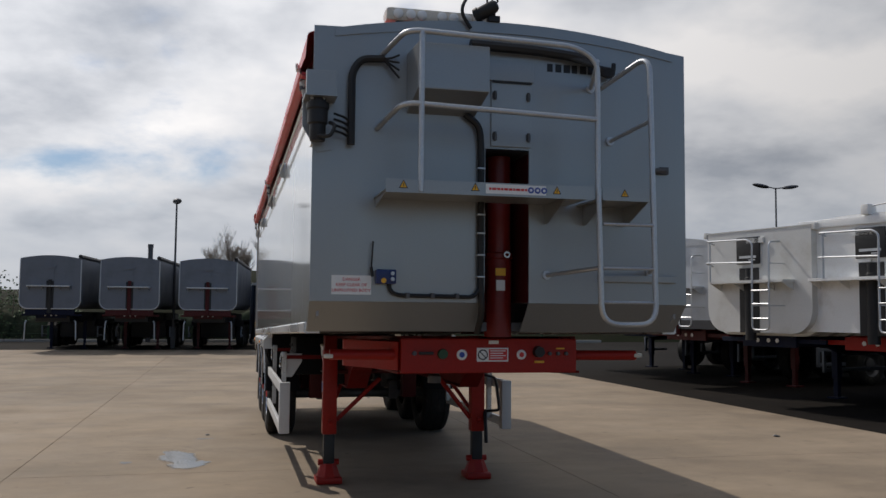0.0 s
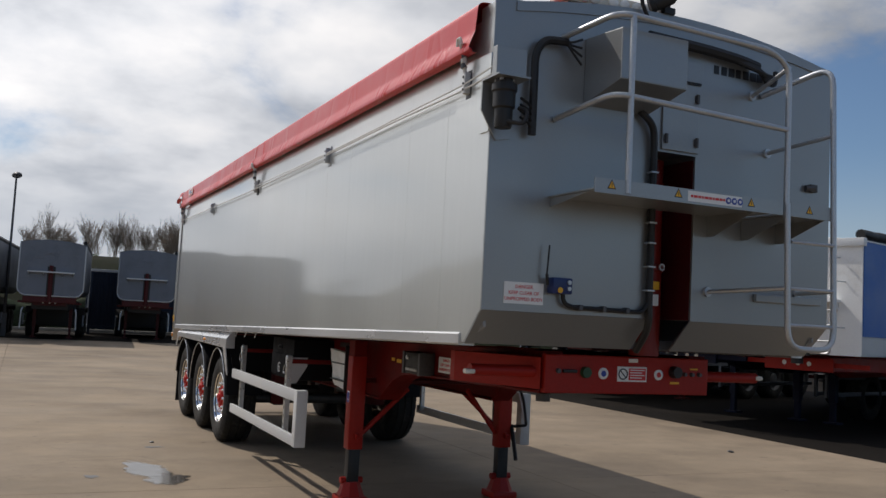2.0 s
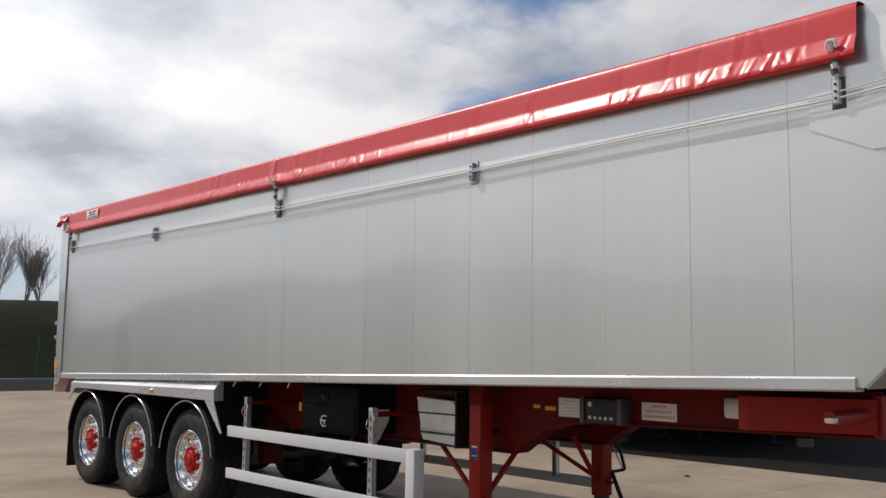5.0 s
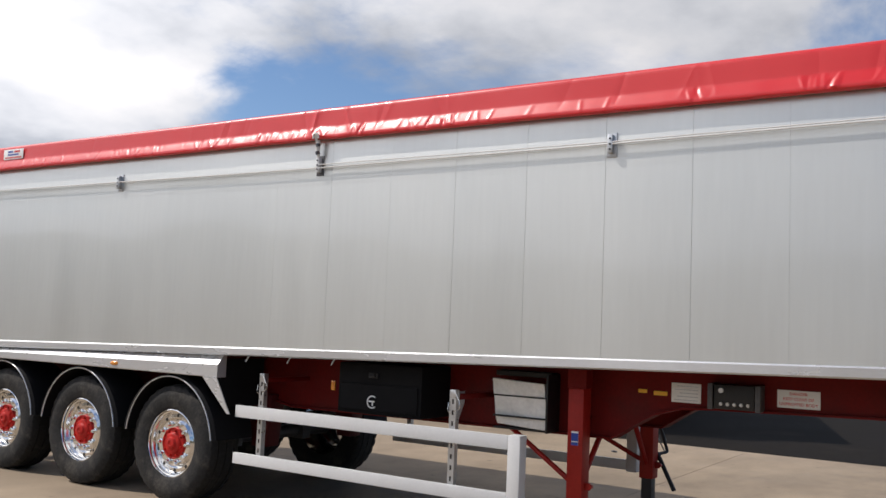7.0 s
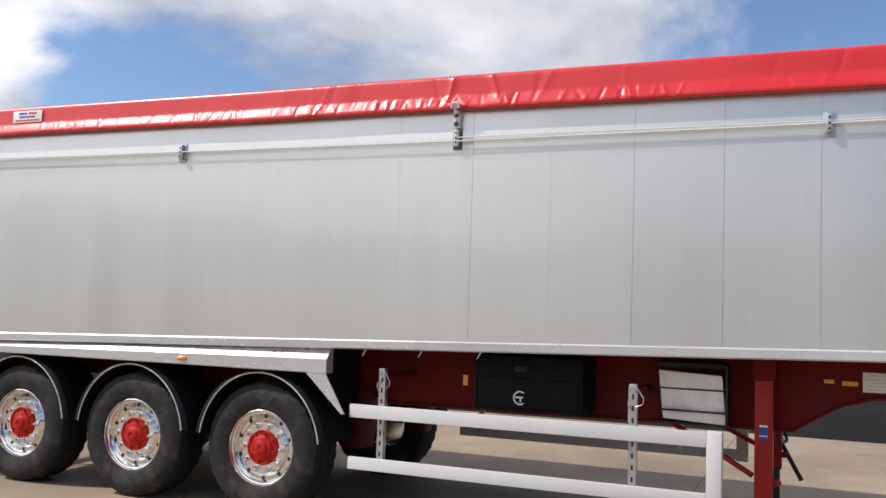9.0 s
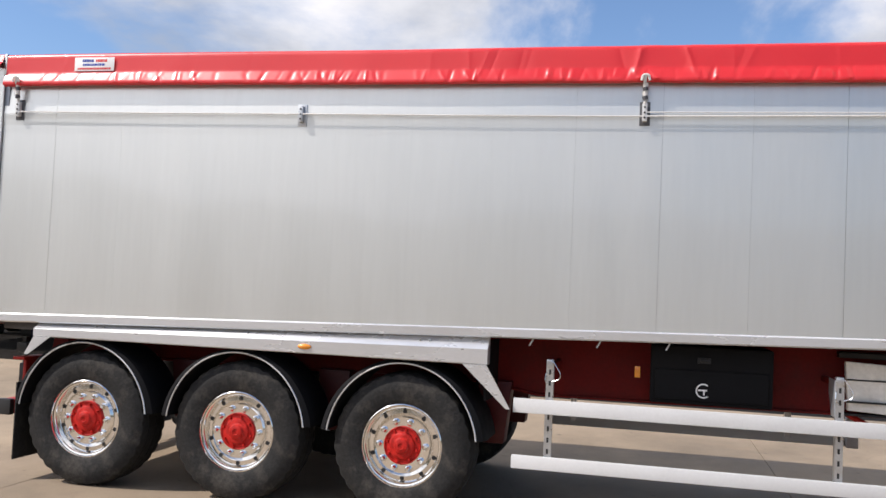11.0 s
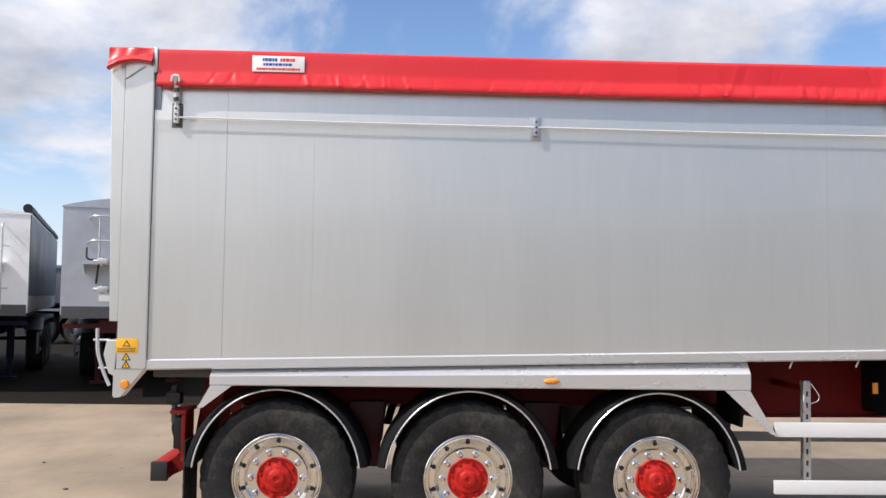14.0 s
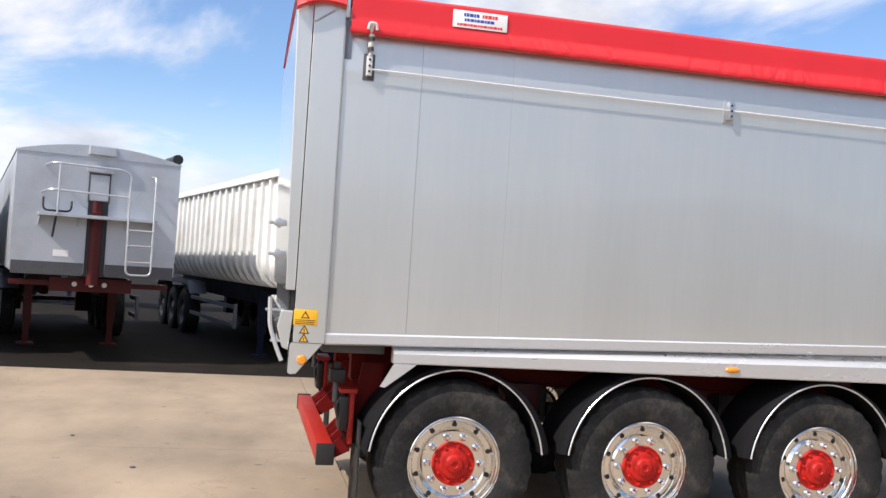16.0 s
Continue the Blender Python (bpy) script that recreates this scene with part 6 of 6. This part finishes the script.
# ---- lamp posts, container, fence ----
def lamp_post(x, y, h, heads):
    t = thing("lamp_post", "tall dark steel yard lamp post with %s" % ("two lamp heads" if len(heads) > 1 else "one lamp head"), "lamp post", "", pose(x, y, 0))
    bm = B(); tube(bm, [(0, 0, -0.02), (0, 0, h * 0.3), (0, 0, h)], 0.075, 12, r1=0.04); box(bm, -0.1, 0.1, -0.1, 0.1, -0.02, 0.9, 0.02)
    part("pole", bm, DARK_STEEL, t)
    for dx in heads:
        bm = B()
        tube(bm, [(0, 0, h - 0.05), (dx * 0.45, 0, h + 0.02)], 0.03, 8)
        r = bmesh.ops.create_uvsphere(bm, u_segments=16, v_segments=8, radius=1.0)["verts"]
        bmesh.ops.transform(bm, matrix=pose(dx * 0.85, 0, h + 0.06, 0, -8 * (1 if dx > 0 else -1), 0) @ Matrix.Diagonal((0.5, 0.2, 0.10, 1) if len(heads) > 1 else (0.2, 0.5, 0.12, 1)), verts=r)
        part("lamp_head", bm, DARK_STEEL, t)
    return t


lamp_post(25.75, 36.0, 8.3, (-1, 1))
lamp_post(-4.14, 36.6, 6.5, (0.02,))

t = thing("shipping_container", "dark blue corrugated shipping container with pale top rail", "container", "", pose(2.42, 43.4, 0.0))
bm = B()
zig = []
for k in range(24):
    x0 = -3.0 + 0.25 * k
    zig += [(x0, 1.17), (x0 + 0.07, 1.17), (x0 + 0.1, 1.2), (x0 + 0.22, 1.2)]
zig.append((3.0, 1.17))
prism(bm, zig + [(x, -y) for x, y in zig[::-1]], "z", 0.42, 2.99)
part("side_wall", bm, CONTAINER_BLUE, t, smooth=False)
bm = B()
for y in (-1.22, 1.22):
    box(bm, -3.05, 3.05, y - 0.05, y + 0.05, 3.0, 3.11, 0.01)
part("top_rail", bm, WHITE_PAINT, t)
bm = B()
for x in (-3.0, 3.0):
    for y in (-1.19, 1.19):
        box(bm, x - 0.06, x + 0.06, y - 0.06, y + 0.06, -0.03, 3.0, 0.005)
box(bm, -3.05, 3.05, -1.22, 1.22, 0.25, 0.42, 0.01)
part("frame", bm, CONTAINER_BLUE, t)

t = thing("flue_post", "short thick dark flue above the trailers", "post", "", pose(-5.88, 45.0, 0.0))
bm = B(); tube(bm, [(0, 0, -0.03), (0, 0, 5.1)], 0.13, 14); tube(bm, [(0, 0, 5.0), (0, 0, 5.18)], 0.15, 14)
part("pipe", bm, DARK_STEEL, t)

fence = thing("wire_fence", "green steel post and wire fence at the yard edge", "fence")
for x in (-20, -17, -14, -11, 4.5, 7.5, 10.5, 13.5, 16.5):
    bm = B(); box(bm, x - 0.04, x + 0.04, 45.96, 46.04, -0.03, 2.13, 0.004)
    if x == 7.5:
        tube(bm, [(x, 46.0, 1.2), (x + 0.7, 46.0, 0.0)], 0.03, 8)
    part("post", bm, GREEN_POST, fence)
for z in (0.4, 0.9, 1.4, 1.9):
    for x0, x1 in ((-20, -11), (4.5, 16.5)):
        bm = B(); tube(bm, [(x0, 46.0, z), (x1, 46.0, z)], 0.008, 6)
        part("wire", bm, GREEN_POST, fence)

bm = B()
for k in range(50):
    box(bm, -30 + 1.0 * k, -30 + 1.0 * k + 0.985, 45.3, 45.45, -0.1, 0.12, 0.015)
tagged(part("kerb", bm, KERB), "pale concrete kerb at the yard edge", "kerb", kind="structure")


# ---- trees and shrubs on the bank ----
def bare_tree(x, y, z, h, seed, spread=0.5):
    rnd = random.Random(seed)
    t = thing("bare_tree", "leafless tree with fine upright twigs on the bank", "tree", "bare trees on the bank", pose(x, y, z))
    trunk, limbs = B(), B()

    def grow(bm, p, d, ln, r, depth):
        pts = [p]
        for k in range(3):
            d = (d + Vector((rnd.uniform(-1, 1), rnd.uniform(-1, 1), rnd.uniform(-0.1, 0.5))) * 0.14).normalized()
            p = p + d * ln / 3
            pts.append(p)
        tube(bm, pts, max(r, 0.010), 3 if depth > 1 else 6, False, max(r * 0.6, 0.006))
        if depth >= 5:
            return
        n = 4 if depth < 4 else 3
        for k in range(n):
            a = rnd.uniform(0, 2 * math.pi)
            s = rnd.uniform(0.5, 1.0) * (spread + 0.1 * depth)
            nd = (d + Vector((math.cos(a), math.sin(a), 0.6)) * s * 0.9).normalized()
            start = pts[-1] if k < 2 else pts[k - 1]
            grow(limbs, start, nd, ln * rnd.uniform(0.68, 0.95), r * 0.52, depth + 1)

    grow(trunk, Vector((0, 0, -0.3)), Vector((0, 0, 1)), h * 0.21, h * 0.012, 0)
    part("trunk", trunk, BARK, t)
    part("crown", limbs, BARK, t)


k = 0
for x, y, h in ((-1.9, 80, 4.4), (-0.6, 78, 3.6), (1.6, 79, 4.4), (3.0, 77, 4.6), (4.5, 80, 4.8), (6.0, 78, 4.4), (7.2, 80, 4.9), (8.6, 78, 4.6), (9.8, 80, 4.8), (11.0, 77, 4.4), (12.3, 79, 4.6), (13.7, 78, 5.2), (15.2, 80, 5.0), (16.2, 79, 5.0), (17.0, 75, 6.4), (18.6, 74, 6.2), (20.5, 76, 6.0), (9.2, 81, 4.6), (11.7, 81, 4.8), (14.5, 76, 5.0), (-3.0, 80, 3.8), (44.0, 42.0, 7.0), (47.0, 40.0, 6.5)):
    bare_tree(x, y, 3.9 if x < 40 else 0.0, h * 1.42, 100 + k)
    k += 1


def shrub(x, y, z, w, h, seed, mat_):
    rnd = random.Random(seed)
    t = thing("shrub", "dense dark green evergreen shrub", "shrub", "", pose(x, y, z))
    bm = B()
    for i in range(5):
        a = 2 * math.pi * i / 5
        tube(bm, [(0, 0, 0), (0.3 * w * math.cos(a), 0.3 * w * math.sin(a), h * 0.6)], 0.04, 5, False, 0.015)
    part("branchwork", bm, BARK, t)
    bm = B()
    for i in range(700):
        a, u, v = rnd.uniform(0, 2 * math.pi), rnd.random() ** 0.4, rnd.random()
        lump = 0.8 + 0.3 * noise.noise(Vector((math.cos(a) * 2, math.sin(a) * 2, v * 3 + seed)))
        p = Vector((w * 0.5 * u * lump * math.cos(a) * (1 - 0.5 * v * v), w * 0.5 * u * lump * math.sin(a) * (1 - 0.5 * v * v), h * v * lump))
        s = rnd.uniform(0.06, 0.14)
        d = Vector((rnd.uniform(-1, 1), rnd.uniform(-1, 1), rnd.uniform(-0.3, 1))).normalized()
        e = d.orthogonal().normalized() * s * 0.6
        vs = [bm.verts.new(p - e), bm.verts.new(p + d * s), bm.verts.new(p + e), bm.verts.new(p - d * s * 0.4)]
        bm.faces.new(vs)
    part("foliage", bm, mat_, t, smooth=False)


LEAF = paint("evergreen_leaf", (0.06, 0.10, 0.03), 0.7, 0, 0.35, 2.0, 12.0)
shrub(1.0, 66, 3.4, 3.2, 1.8, 3, LEAF)
shrub(2.8, 67, 3.6, 2.4, 1.4, 8, LEAF)
shrub(-13.2, 47.6, 0.0, 5.0, 3.9, 5, LEAF)
shrub(-16.5, 48.5, 0.0, 5.0, 4.2, 6, LEAF)
shrub(-11.0, 49.5, 0.5, 4.0, 3.4, 7, LEAF)


# ---- marks on the ground ----
def stain(name, label, x, y, sx, sy, turn, seed, mat_, z=0.003):
    bm = B()
    n = 56
    c = bm.verts.new((0, 0, 0))
    ring = []
    for k in range(n):
        a = 2 * math.pi * k / n
        r = 1 + 0.55 * noise.noise(Vector((math.cos(a) * 1.3, math.sin(a) * 1.3, seed))) + 0.3 * noise.noise(Vector((math.cos(a) * 4, math.sin(a) * 4, seed)))
        ring.append(bm.verts.new((sx * r * math.cos(a), sy * r * math.sin(a), 0)))
    for k in range(n):
        bm.faces.new((c, ring[k], ring[(k + 1) % n]))
    ob = part(name, bm, mat_, smooth=False)
    ob.matrix_basis = pose(x, y, z, 0, 0, turn)
    tagged(ob, label, "stain", kind="structure")


stain("damp_patch", "shallow wet patch drying on the concrete", -2.25, 5.12, 0.22, 0.55, 12, 2.3, WET)
stain("damp_patch", "shallow wet patch drying on the concrete", -2.16, 4.6, 0.27, 0.26, -20, 5.1, WET, 0.0035)
stain("oil_spot", "small dark oil mark on the concrete", -2.03, 6.62, 0.12, 0.05, 5, 7.7, DARK_STEEL)
stain("oil_spot", "small dark oil mark on the concrete", -2.82, 4.84, 0.06, 0.08, 20, 9.2, DARK_STEEL)
for i, (x, y, r) in enumerate(((5.57, 5.55, 0.045), (-2.0, 6.98, 0.03), (0.9, 11.9, 0.025), (2.2, 12.6, 0.02))):
    bm = B()
    g = bmesh.ops.create_icosphere(bm, subdivisions=2, radius=r)["verts"]
    for v in g:
        v.co *= 1 + 0.35 * noise.noise(v.co * 20 + Vector((i, 0, 0)))
        v.co.z *= 0.35
    ob = part("stone", bm, DARK_STEEL)
    ob.location = (x, y, r * 0.28)
    tagged(ob, "small dark stone lying on the concrete", "stone", "loose stones")


# ---- concrete bays, with joints ----
def build_bays():
    xs = [7.28 - 5.565 * k for k in range(9)][::-1]
    ys = [10.2 + 6.1 * k for k in range(-7, 5)]
    pav = new("pavement")
    tagged(pav, "pale sandy concrete yard in large bays", "pavement", kind="structure")
    bm = B()
    g = 0.003
    box(bm, -2.7825 + g, 2.7825 - g, -3.05 + g, 3.05 - g, -0.2, 0.0, 0.003)
    me = finish(bm, "slab", CONCRETE)
    for a, b in zip(xs, xs[1:]):
        for c, d in zip(ys, ys[1:]):
            s = new("slab", me)
            s.parent = pav
            s.location = ((a + b) / 2, (c + d) / 2, 0.0)


build_bays()
